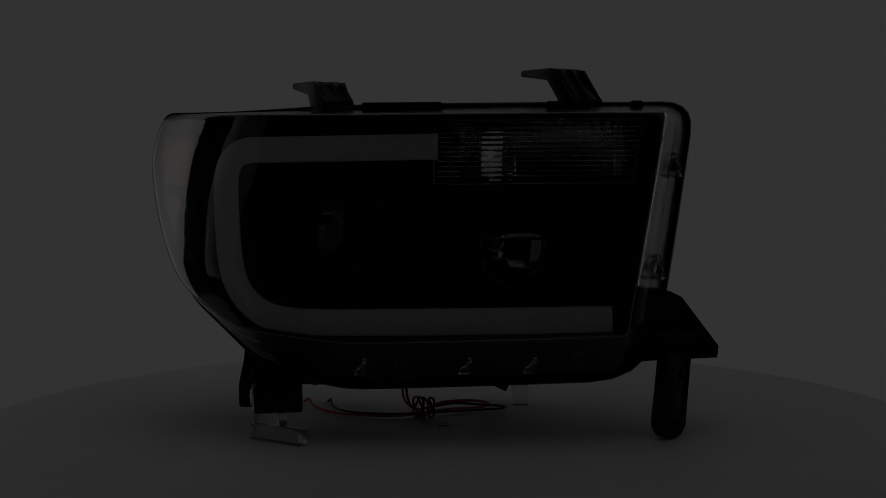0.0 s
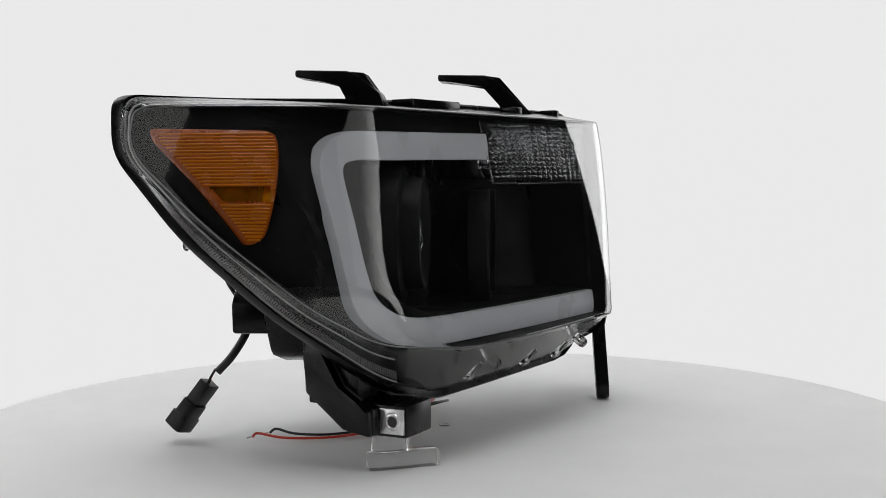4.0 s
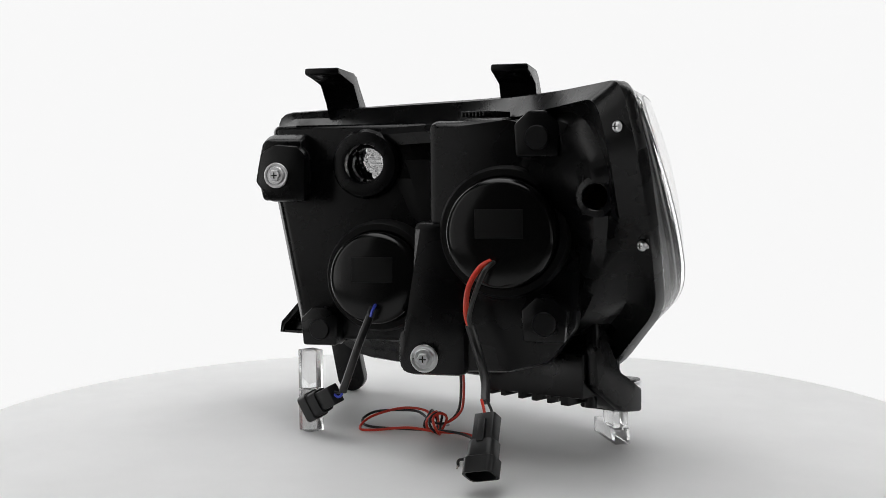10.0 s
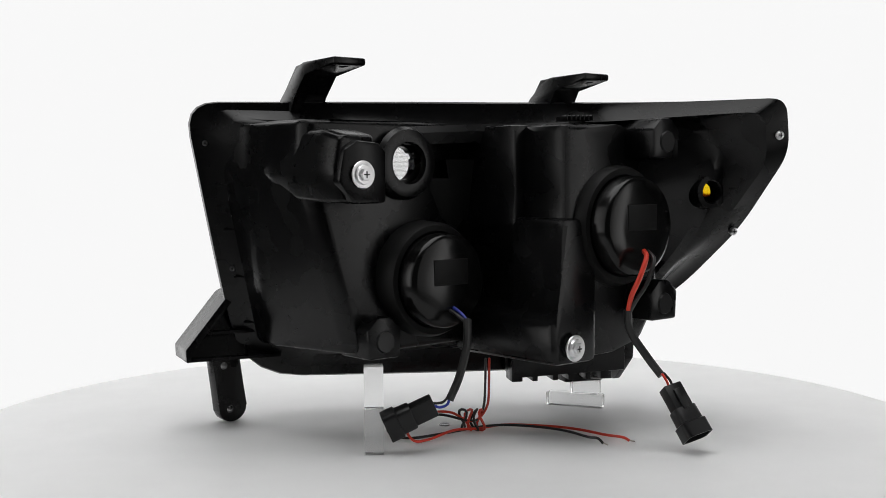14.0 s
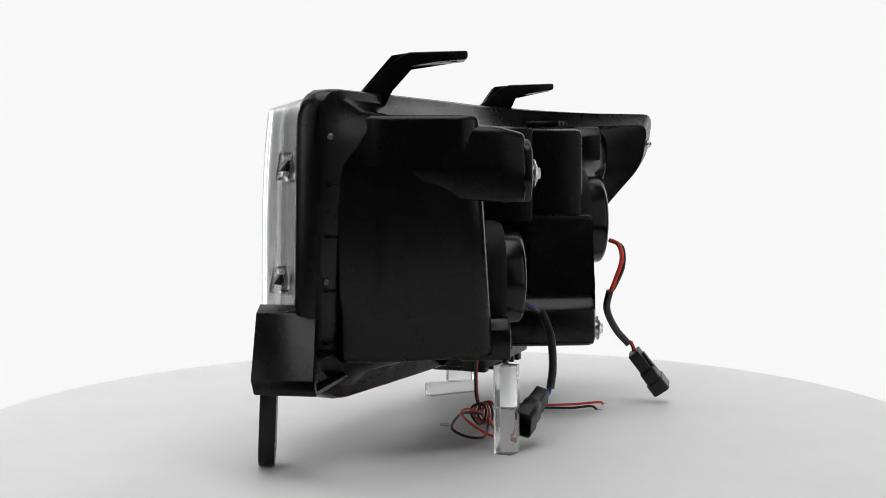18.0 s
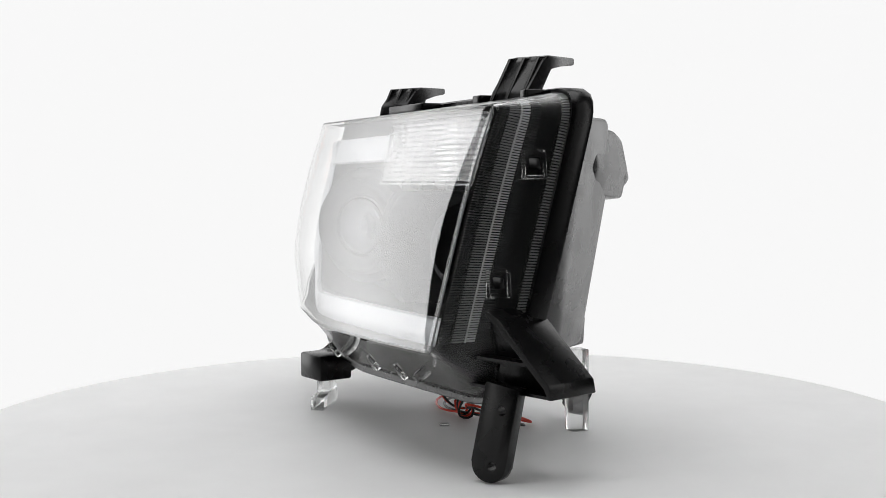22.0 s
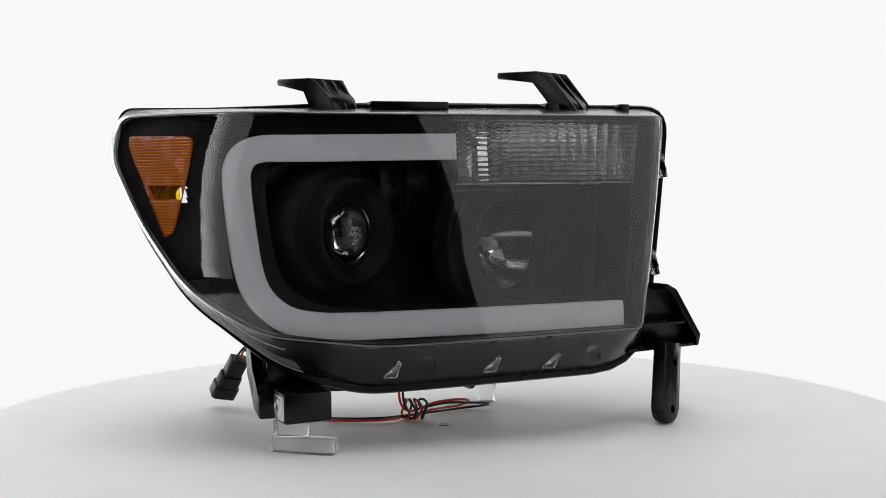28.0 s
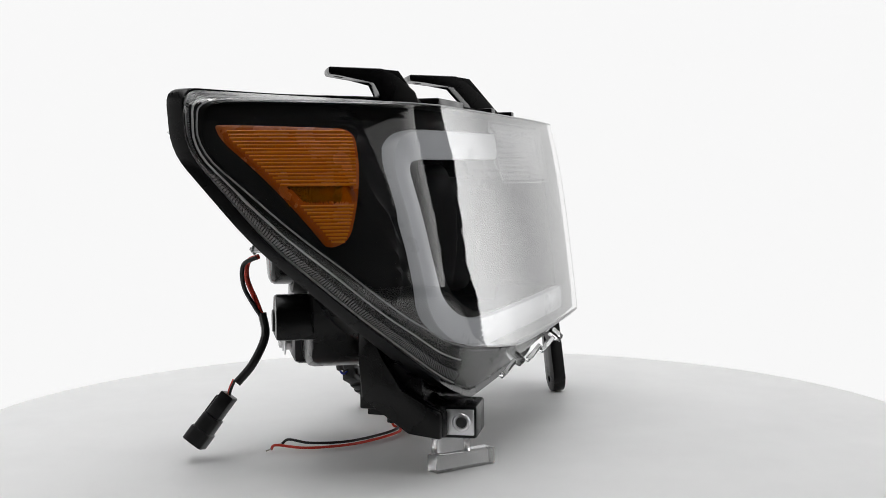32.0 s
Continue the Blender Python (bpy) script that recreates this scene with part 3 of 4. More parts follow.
def lamp_units(root):
    # low beam projector
    c = Vector((-0.108, -0.055, 0.2145))
    bm = bmesh.new()
    m = axis(c, AHEAD)
    lathe(bm, [(0.067, -0.06), (0.067, -0.023), (0.0655, -0.020), (0.060, -0.0195), (0.056, -0.0175), (0.0545, -0.004), (0.053, -0.0005), (0.050, 0.0), (0.046, -0.002), (0.0375, -0.0105), (0.036, -0.0125),
               (0.034, -0.0125), (0.0325, -0.010), (0.0310, -0.011), (0.0300, -0.03), (0.028, -0.045), (0.0, -0.047)], m, 72)
    unit = part("projector", bm, BEZEL, root, "matt black low beam projector with stepped rings")
    bm = bmesh.new()
    lathe(bm, [(0.0, -0.002), (0.010, -0.003), (0.018, -0.006), (0.024, -0.0105), (0.0275, -0.0155), (0.0290, -0.019), (0.0, -0.020)], m, 56)
    part("projector_lens", bm, PROJECTOR_GLASS, unit, "round glass projector lens")
    bm = bmesh.new()
    lathe(bm, [(0.0308, -0.022), (0.0308, -0.0135), (0.0302, -0.0125), (0.0292, -0.0135), (0.0290, -0.022)], m, 56)
    part("lens_ring", bm, DARK_CHROME, unit, "smoked chrome ring")
    bm = bmesh.new()
    lathe(bm, [(0.012, -0.030), (0.0275, -0.030), (0.0275, -0.0285), (0.012, -0.0285)], m, 40, True)
    part("cutoff_shield", bm, GLOSS_BLACK, unit, "black cut-off shield behind the lens")
    # high beam: a matt funnel narrowing to a smoked bowl
    c = Vector((0.070, -0.004, 0.1955))
    wide = Vector((0.055, -0.025, 0.1985))
    m = axis(c, AHEAD)
    bm = bmesh.new()
    turn = m.to_3x3()
    loops = []
    for centre, r, lift in ((wide, 0.084, -0.02), (wide, 0.084, 0.0), (wide, 0.082, 0.002), (wide, 0.076, 0.002), (wide, 0.074, 0.0), (wide.lerp(c, 0.3), 0.068, 0.0), (wide.lerp(c, 0.7), 0.057, 0.0), (c, 0.052, 0.0015), (c, 0.049, 0.0)):
        ring = [centre + turn @ Vector((r * math.cos(2 * math.pi * i / 72), r * math.sin(2 * math.pi * i / 72), lift)) for i in range(72)]
        loops.append([Vector((p.x, p.y, min(p.z, 0.255 + 0.02 * (p.z - 0.255)))) for p in ring])
    loft(bm, loops)
    part("high_beam_ring", bm, BEZEL, root, "matt black funnel round the high beam")
    bm = bmesh.new()
    prof = [(0.049, 0.0), (0.0475, -0.003), (0.042, -0.0115), (0.034, -0.0205), (0.026, -0.027), (0.018, -0.0315), (0.012, -0.034), (0.008, -0.035)]
    lathe(bm, prof, m, 24)
    bowl = part("high_beam_reflector", bm, DARK_CHROME, root, "smoked chrome high beam bowl")
    bm = bmesh.new()
    lathe(bm, [(0.008, -0.036), (0.008, -0.021), (0.0065, -0.018), (0.0065, -0.009), (0.005, -0.006), (0.0, -0.005)], m, 24)
    part("bulb", bm, DARK_CHROME, bowl, "smoked capped bulb")
    bm = bmesh.new()
    lathe(bm, [(0.010, -0.033), (0.0165, -0.0305), (0.0165, -0.029), (0.010, -0.0315)], m, 32, True)
    part("bulb_collar", bm, CHROME, bowl, "bright ring round the bulb")
    for a in (0, 90, 180, 270):
        bm = bmesh.new()
        box(bm, (0.008, -0.002, -0.0305), (0.014, 0.002, -0.0285), m @ Matrix.Rotation(radians(a + 20), 4, "Z"))
        part("bulb_tab", bm, BLACK, bowl)


def housing(root):
    # rim channel that holds the lens, then the tapering shell behind it
    bm = bmesh.new()
    back = [((-0.262, 0.098, 0.326), 0.03), ((-0.08, 0.03, 0.326), 0.05), ((0.122, 0.072, 0.318), 0.010), ((0.096, 0.070, 0.104), 0.02), ((-0.04, 0.01, 0.09), 0.02),
            ((-0.15, 0.02, 0.09), 0.03), ((-0.215, 0.035, 0.135), 0.03), ((-0.26, 0.062, 0.2), 0.03), ((-0.285, 0.092, 0.275), 0.02)]
    back_loop = rounded(back)
    loops = [rim_loop(-0.010, 0.004), rim_loop(-0.002, 0.0), rim_loop(0.004, -0.001), rim_loop(0.006, 0.002), rim_loop(0.006, 0.018), rim_loop(0.004, 0.0215), rim_loop(-0.008, 0.022)]
    neck = [p.lerp(q, 0.1) + Vector((0, 0.004, 0)) for p, q in zip(rim_loop(-0.022, 0.022), back_loop)]
    hub = Vector((-0.06, 0.05, 0.21))
    loops += [neck, [p.lerp(q, 0.5) for p, q in zip(neck, back_loop)], [p.lerp(q, 0.95) for p, q in zip(neck, back_loop)], back_loop]
    loops.append([p.lerp(Vector((hub.x, p.y, hub.z)), 0.06) + Vector((0, 0.003, 0)) for p in back_loop])
    loops.append([p.lerp(Vector((hub.x, p.y - 0.03, hub.z)), 0.16) for p in back_loop])
    inward = lambda x: 0.16 + 0.34 * max(0.0, min(1.0, (-0.12 - x) / 0.08))
    loops.append([p.lerp(Vector((hub.x, p.y - 0.03, hub.z)), inward(p.x)) for p in back_loop])
    loft(bm, loops)
    # round opening behind the side reflector
    socket = Vector((-0.268, 0.0, 0.252))
    far = lambda p: math.hypot(p.x - socket.x, p.z - socket.z) if p.y > 0.045 else 1.0
    near = [f for f in bm.faces if far(f.calc_center_median()) < 0.03]
    bmesh.ops.subdivide_edges(bm, edges=list({e for f in near for e in f.edges}), cuts=6, use_grid_fill=True)
    hole = [f for f in bm.faces if far(f.calc_center_median()) < 0.0135]
    depth = max(f.calc_center_median().y for f in hole)
    bmesh.ops.delete(bm, geom=hole, context="FACES")
    shell = part("housing_rim", bm, BLACK, root, "black moulded rim holding the lens")
    # rear body, inboard half: an upright box under a plan outline, leaning in towards its foot
    upright = Matrix(((1, 0.1, 0, -0.032), (0, 0, 1, 0), (0, 1, 0, 0), (0, 0, 0, 1)))
    bm = bmesh.new()
    levels = ((0.096, [(0.200, -0.012), (0.185, 0.024), (0.115, 0.1000), (0.103, 0.1045), (-0.063, 0.005), (-0.058, -0.006), (0.092, 0.084), (0.162, 0.006), (0.18, -0.026)]),
              (0.276, [(0.2350, 0.008), (0.2076, 0.0395), (0.1608, 0.1055), (0.146, 0.1125), (-0.045, 0.005), (-0.04, -0.006), (0.120, 0.089), (0.181, 0.014), (0.213, -0.009)]),
              (0.3265, [(0.240, 0.011), (0.203, 0.038), (0.160, 0.1010), (0.147, 0.1105), (-0.04, 0.005), (-0.035, -0.006), (0.125, 0.090), (0.184, 0.016), (0.220, -0.004)]))
    loft(bm, [[Vector((x, y, z)) for x, y in plan] for z, plan in levels], True, True)
    bmesh.ops.recalc_face_normals(bm, faces=bm.faces)
    bmesh.ops.bevel(bm, geom=bm.edges[:], offset=0.0060, segments=3, affect="EDGES", profile=0.5)
    inner = part("rear_shell", bm, BLACK, root, "black moulded rear shell")
    bm = bmesh.new()
    prism(bm, [(-0.165, 0.13), (-0.14, 0.096), (-0.10, 0.086), (-0.025, 0.085), (-0.025, 0.322), (-0.10, 0.322), (-0.165, 0.315), (-0.178, 0.26)], 0.09, 0.158, CAR, 0.008)
    outer = part("rear_shell", bm, BLACK, root, "black moulded rear shell")
    bm = bmesh.new()
    prism(bm, [(-0.07, 0.1), (-0.012, 0.1), (-0.012, 0.322), (-0.07, 0.322)], 0.024, 0.1, CAR, 0.003)
    part("rear_web", bm, BLACK, outer)
    # bulb hole through the shell
    hole = bmesh.new()
    bore = axis(car(0.076, 0.0, 0.2838), REAR)
    lathe(hole, [(0, -0.12), (0.0172, -0.12), (0.0172, 0.1), (0, 0.1)], bore, 32)
    cut(inner, hole)
    # bayonet slots
    for a in (25, 140, 255):
        slot = bmesh.new()
        box(slot, (0.012, -0.0035, -0.12), (0.0198, 0.0035, 0.1), bore @ Matrix.Rotation(radians(a), 4, "Z"))
        cut(inner, slot)
    bm = bmesh.new()
    lathe(bm, [(0.0205, -0.002), (0.0215, 0.003), (0.027, 0.0035), (0.034, 0.002), (0.037, -0.004), (0.0205, -0.004)], axis(car(0.076, 0.036, 0.2838), REAR), 40, True)
    part("bulb_collar", bm, BLACK, inner)
    bm = bmesh.new()
    lathe(bm, [(0.0095, -0.014), (0.0115, 0.001), (0.0125, 0.0018), (0.0175, 0.0005), (0.019, -0.02)], axis((socket.x, depth - 0.002, socket.z), (-0.25, 0.97, 0)), 36, True)
    part("bulb_collar", bm, BLACK, shell)
    bm = bmesh.new()
    box(bm, (-0.2560, 0.042, 0.236), (-0.2542, depth - 0.001, 0.270), None, 0.0005)
    part("bulb_shroud", bm, BEZEL, shell)
    # column and boss that carries the lower adjuster
    bm = bmesh.new()
    prism(bm, [(-0.062, 0.083), (-0.004, 0.083), (0.004, 0.09), (0.004, 0.125), (-0.012, 0.135), (-0.012, 0.228), (-0.062, 0.228)], 0.02, 0.167, CAR, 0.007)
    part("adjuster_tower", bm, BLACK, outer)
    bm = bmesh.new()
    # runs flush out of the flank: s along it to the rear, o outwards
    fore, out = Vector((-0.5775, 0.8164, 0)), Vector((0.8164, 0.5775, 0))
    section = lambda s, foot, top, o: [Vector((0.2078, 0.0397, 0)) + fore * s + out * (o + q) + Vector((0, 0, z)) for q, z in
                                       ((-0.0065, foot), (0.0, 0.276), (-0.0065, top - 0.004), (-0.012, top), (-0.05, top), (-0.05, foot))]
    loft(bm, [section(0.0, 0.266, 0.305, -0.003), section(0.04, 0.256, 0.3180, 0.0012), section(0.07, 0.249, 0.3180, 0.0012), section(0.11, 0.246, 0.3165, 0.0008), section(0.136, 0.246, 0.310, -0.001)], True, True)
    bmesh.ops.recalc_face_normals(bm, faces=bm.faces)
    bmesh.ops.bevel(bm, geom=bm.edges[:], offset=0.004, segments=3, affect="EDGES", profile=0.5)
    part("adjuster_tower", bm, BLACK, inner)
    bm = bmesh.new()
    prism(bm, [(0.13, 0.245), (0.170, 0.245), (0.186, 0.266), (0.180, 0.296), (0.164, 0.305), (0.138, 0.303), (0.13, 0.295)], 0.05, 0.0720, CAR, 0.004)
    part("adjuster_seat", bm, BLACK, inner)
    # hexagonal bosses
    for u, v, z, owner in ((-0.134, 0.196, 0.304, outer), (-0.139, 0.19, 0.1375, outer), (0.122, 0.056, 0.109, inner)):
        bm = bmesh.new()
        prism(bm, [(u - 0.019, z - 0.017), (u + 0.019, z - 0.017), (u + 0.021, z + 0.012), (u + 0.008, z + 0.024), (u - 0.008, z + 0.024), (u - 0.021, z + 0.012)], v - 0.05, v, CAR, 0.003)
        boss = part("boss", bm, BLACK, owner)
        bm = bmesh.new()
        lathe(bm, [(0.0, 0.002), (0.010, 0.002), (0.0112, 0.0), (0.0112, -0.004)], axis(car(u, v, z), REAR), 28)
        part("plug", bm, CONNECTOR, boss)
    # rear covers
    for u, v, z, r, owner in ((-0.099, 0.185, 0.2185, 0.0505, outer), (0.056, 0.07, 0.166, 0.0475, inner)):
        bm = bmesh.new()
        lathe(bm, [(r + 0.012, -0.04), (r + 0.011, -0.02), (r + 0.008, -0.014), (r + 0.002, -0.014), (r, -0.018)], axis(car(u, v, z), REAR), 64)
        part("cover_seat", bm, BEZEL, owner)
        bm = bmesh.new()
        lathe(bm, [(r, -0.03), (r, 0.002), (r - 0.002, 0.0055), (r - 0.006, 0.0075), (r * 0.5, 0.009), (0.0, 0.0095)], axis(car(u, v, z), REAR), 64)
        cover = part("rear_cover", bm, GLOSS_BLACK, root, "round glossy black rear cover")
        bm = bmesh.new()
        box(bm, (u - 0.022, v + 0.008, z - 0.004), (u + 0.022, v + 0.0098, z + 0.022), CAR, 0.0006)
        part("raised_panel", bm, BEZEL, cover)
    # small gussets behind the rim's upright side, and ridges beside the outer tab
    for z in (0.115, 0.165, 0.215, 0.262):
        x = 0.256 - 0.186 * (0.345 - z)
        y = 0.016 - 0.154 * (0.345 - z)
        bm = bmesh.new()
        prism(bm, [(x - 0.03, z), (x, z), (x, z + 0.0025), (x - 0.03, z + 0.0025)], y - 0.004, y + 0.006, None, 0.0006)
        part("gusset", bm, BLACK, shell)
    for k in range(7):
        bm = bmesh.new()
        box(bm, (-0.1135 - 0.0045 * k, 0.052, 0.326), (-0.1115 - 0.0045 * k, 0.09, 0.3315), None, 0.0006)
        part("ridge", bm, BLACK, outer)
    # catches along the upper seam
    for x, w in ((-0.042, 0.042), (0.118, 0.008), (0.205, 0.006)):
        bm = bmesh.new()
        box(bm, (x - w, -0.024, 0.340), (x + w, 0.004, 0.3485), None, 0.0015)
        part("seam_catch", bm, GLOSS_BLACK, shell)
    # comb of small catches under the rear edge
    bm = bmesh.new()
    prism(bm, [(-0.2, 0.056), (-0.075, 0.051), (-0.07, 0.09), (-0.2, 0.1)], -0.045, 0.0168, None, 0.002)
    tray = part("lower_tray", bm, BLACK, root)
    for x, w in ((-0.078, 0.006), (-0.098, 0.003), (-0.121, 0.003), (-0.139, 0.0035), (-0.158, 0.003), (-0.177, 0.005)):
        bm = bmesh.new()
        box(bm, (x - w, -0.012, 0.047), (x + w, 0.016, 0.08), None, 0.0008)
        part("catch", bm, BLACK, tray)
    return shell


def cut(ob, tool):
    """Takes the closed mesh tool out of ob."""
    me = bpy.data.meshes.new("tool")
    bmesh.ops.recalc_face_normals(tool, faces=tool.faces)
    tool.to_mesh(me)
    tool.free()
    helper = new("tool", me)
    mod = ob.modifiers.new("cut", "BOOLEAN")
    mod.operation, mod.object, mod.solver = "DIFFERENCE", helper, "EXACT"
    bpy.context.view_layer.update()
    got = bpy.data.meshes.new_from_object(ob.evaluated_get(bpy.context.evaluated_depsgraph_get()))
    ob.modifiers.remove(mod)
    ob.data = got
    bpy.data.objects.remove(helper)


def adjusters_and_screws(root):
    for u, v, z, floor_v in ((0.1605, 0.0765, 0.2725, 0.065), (-0.0235, 0.174, 0.1005, 0.158)):
        bm = bmesh.new()
        lathe(bm, [(0.0, 0.0016), (0.0086, 0.0016), (0.0092, 0.0006), (0.0096, -0.0006), (0.0118, 0.0), (0.0128, -0.0002), (0.0133, -0.0010), (0.0128, -0.0020), (0.008, -0.0020), (0.008, floor_v - v)], axis(car(u, v, z), REAR), 36)
        washer = part("adjuster", bm, ZINC, root, "zinc washer and hexagonal adjuster screw")
        bm = bmesh.new()
        lathe(bm, [(0.0, 0.0048), (0.0054, 0.0048), (0.0062, 0.0038), (0.0064, 0.0)], axis(car(u, v, z), REAR), 6)
        head = part("screw_head", bm, ZINC, washer)
        bm = bmesh.new()
        for a in (0, 1):
            w, h = (0.0032, 0.0006) if a else (0.0006, 0.0032)
            box(bm, (u - w, v + 0.0044, z - h), (u + w, v + 0.0051, z + h), CAR)
        part("cross_slot", bm, WIRE_BLACK, washer)
    for p in ((-0.3218, 0.1335, 0.3092), (-0.3020, 0.0690, 0.2098), (0.249, 0.013, 0.306), (0.224, -0.009, 0.175), (0.212, -0.023, 0.118)):
        big = 1.0 if p[0] < 0 else 0.62
        metal = ZINC if p[0] < 0 else STEEL
        bm = bmesh.new()
        lathe(bm, [(r * big, h) for r, h in ((0.0, 0.0035), (0.003, 0.003), (0.0045, 0.001), (0.0048, 0.0), (0.003, -0.0005), (0.003, -0.012))], axis(p, (0, 1, 0)), 20)
        screw = part("screw", bm, metal, root, "small zinc screw" if big == 1 else "small dull steel screw")
        bm = bmesh.new()
        for w, h in ((0.0024 * big, 0.0005), (0.0005, 0.0024 * big)):
            box(bm, (p[0] - w, p[1] + 0.0025, p[2] - h), (p[0] + w, p[1] + 0.0037, p[2] + h))
        part("cross_slot", bm, WIRE_BLACK, screw)


def tabs(root):
    """The two mounting tabs on top: a sloped ribbed foot and a level ear with a hole."""
    for u0, u1, pts in ((-0.116, -0.080, [(0.045, 0.338), (0.080, 0.335), (0.089, 0.362), (0.134, 0.3685), (0.134, 0.3755), (0.082, 0.374), (0.07, 0.369), (0.05, 0.352)]),
                        (0.111, 0.150, [(-0.094, 0.336), (-0.063, 0.336), (-0.057, 0.355), (-0.038, 0.376), (0.015, 0.381), (0.015, 0.3885), (-0.041, 0.387), (-0.053, 0.381), (-0.086, 0.35)])):
        turn = CAR @ Matrix(((0, 1, 0, 0), (1, 0, 0, 0), (0, 0, 1, 0), (0, 0, 0, 1)))
        bm = bmesh.new()
        prism(bm, pts, u0, u1, turn, 0.0022)
        tab = part("mounting_tab", bm, BLACK, root, "black plastic mounting tab")
        tip = pts[4][0] - 0.012
        hole = bmesh.new()
        lathe(hole, [(0, -0.03), (0.0052, -0.03), (0.0052, 0.03), (0, 0.03)], axis(car((u0 + u1) / 2, tip, pts[4][1]), (0, 0, 1)), 20)
        cut(tab, hole)
        for k in range(3):
            u = u0 + 0.004 + (u1 - u0 - 0.008) * k / 2
            bm = bmesh.new()
            prism(bm, [(pts[0][0] - 0.004, 0.337), (pts[0][0] + 0.004, 0.337), (pts[-2][0] + 0.002, pts[-2][1] - 0.001), (pts[-3][0], pts[-3][1] - 0.0005), (pts[-2][0] - 0.004, pts[-2][1] + 0.003)],
                  u - 0.0015, u + 0.0015, turn, 0.0006)
            part("rib", bm, BLACK, tab)


def side_bracket(root):
    """The ribbed wing on the inner flank and the leg under it."""
    skew = Matrix.Translation((0.29, -0.062, 0)) @ Matrix.Rotation(radians(14), 4, "Z") @ Matrix.Translation((-0.291, 0.062, 0))
    skew = skew @ Matrix(((1, 0, 0, 0), (0, 1, -0.23, 0.034), (0, 0, 1, 0), (0, 0, 0, 1)))
    bm = bmesh.new()
    prism(bm, [(0.228, 0.153), (0.243, 0.146), (0.291, 0.092), (0.291, 0.079), (0.286, 0.079), (0.286, 0.089), (0.238, 0.142), (0.226, 0.147)], -0.062, -0.004, skew, 0.0012)
    wing = part("side_bracket", bm, BLACK, root, "black ribbed triangular side bracket")
    for y in (-0.045, -0.022):
        bm = bmesh.new()
        prism(bm, [(0.2, 0.079), (0.288, 0.079), (0.288, 0.09), (0.24, 0.144), (0.2, 0.15)], y, y + 0.003, skew)
        part("rib", bm, BLACK, wing)
    for z in (0.079, 0.106):
        bm = bmesh.new()
        box(bm, (0.19, -0.06, z), (0.288 if z < 0.1 else 0.265, -0.006, z + 0.003), skew)
        part("shelf", bm, BLACK, wing)
    bm = bmesh.new()
    n = 14
    out = [(0.0155 * math.cos(a), 0.0155 + 0.0155 * math.sin(a)) for a in (math.pi + math.pi * i / n for i in range(n + 1))]
    out += [(0.0155, 0.088), (-0.0155, 0.088)]
    out = [(a * 1.1 - 0.004, b) for a, b in out]
    lean = Matrix.Translation((0.2312, -0.0725, 0.0)) @ Matrix.Rotation(radians(6.8), 4, "Y") @ Matrix.Rotation(radians(-8), 4, "X") @ Matrix.Rotation(radians(30), 4, "Z")
    prism(bm, out, -0.0075, 0.0075, lean, 0.0015)
    leg = part("leg", bm, BLACK, root, "black plastic mounting leg with two holes")
    for h in (0.0155, 0.066):
        tool = bmesh.new()
        lathe(tool, [(0, -0.03), (0.0042, -0.03), (0.0042, 0.03), (0, 0.03)], lean @ axis((0, 0, h), (0, 1, 0)), 20)
        cut(leg, tool)


def foot_bracket(root):
    bm = bmesh.new()
    turn = Matrix(((0, 1, 0, 0), (1, 0, 0, 0), (0, 0, 1, 0), (0, 0, 0, 1)))
    prism(bm, [(0.014, 0.132), (0.012, 0.10), (0.011, 0.068), (-0.0345, 0.0373), (-0.066, 0.0337), (-0.066, 0.058), (-0.048, 0.0635), (-0.027, 0.075), (-0.008, 0.104), (-0.002, 0.13)], -0.212, -0.200, turn, 0.003)
    foot = part("foot_bracket", bm, BLACK, root, "black moulded lower mounting foot")
    bm = bmesh.new()
    prism(bm, [(0.009, 0.095), (0.008, 0.066), (-0.034, 0.0375), (-0.068, 0.0338), (-0.068, 0.060), (-0.046, 0.0645), (-0.026, 0.077)], -0.208, -0.168, turn, 0.004)
    part("arm", bm, BLACK, foot)
    bm = bmesh.new()
    tube(bm, [(-0.188, -0.012, 0.06), (-0.188, -0.012, 0.043)], 0.006, 14)
    part("stud", bm, BLACK, foot)
    bm = bmesh.new()
    head = Matrix.Translation((-0.170, -0.072, 0.0)) @ Matrix.Rotation(radians(8), 4, "Z")
    box(bm, (-0.0245, -0.019, 0.0325), (0.0245, 0.024, 0.0625), head, 0.003)
    block = part("foot_head", bm, BLACK, foot)
    bm = bmesh.new()
    box(bm, (-0.0265, -0.0165, 0.036), (-0.0235, 0.009, 0.0595), head, 0.0008)
    clip = part("spring_nut", bm, ZINC, foot, "zinc spring nut clip")
    bm = bmesh.new()
    lathe(bm, [(0.0048, 0.0004), (0.0058, 0.002), (0.0075, 0.0015), (0.0085, 0.0)], head @ axis((-0.0265, -0.005, 0.0478), (-1, 0, 0)), 24)
    part("nut", bm, ZINC, clip)
    bm = bmesh.new()
    lathe(bm, [(0.0, 0.0006), (0.005, 0.0006), (0.005, -0.002)], head @ axis((-0.0265, -0.005, 0.0478), (-1, 0, 0)), 20)
    part("thread_hole", bm, WIRE_BLACK, clip)


def wire(name, bm_points, r, mat, parent, label="", n=8):
    bm = bmesh.new()
    tube(bm, spline(bm_points, n), r, 10)
    return part(name, bm, mat, parent, label)


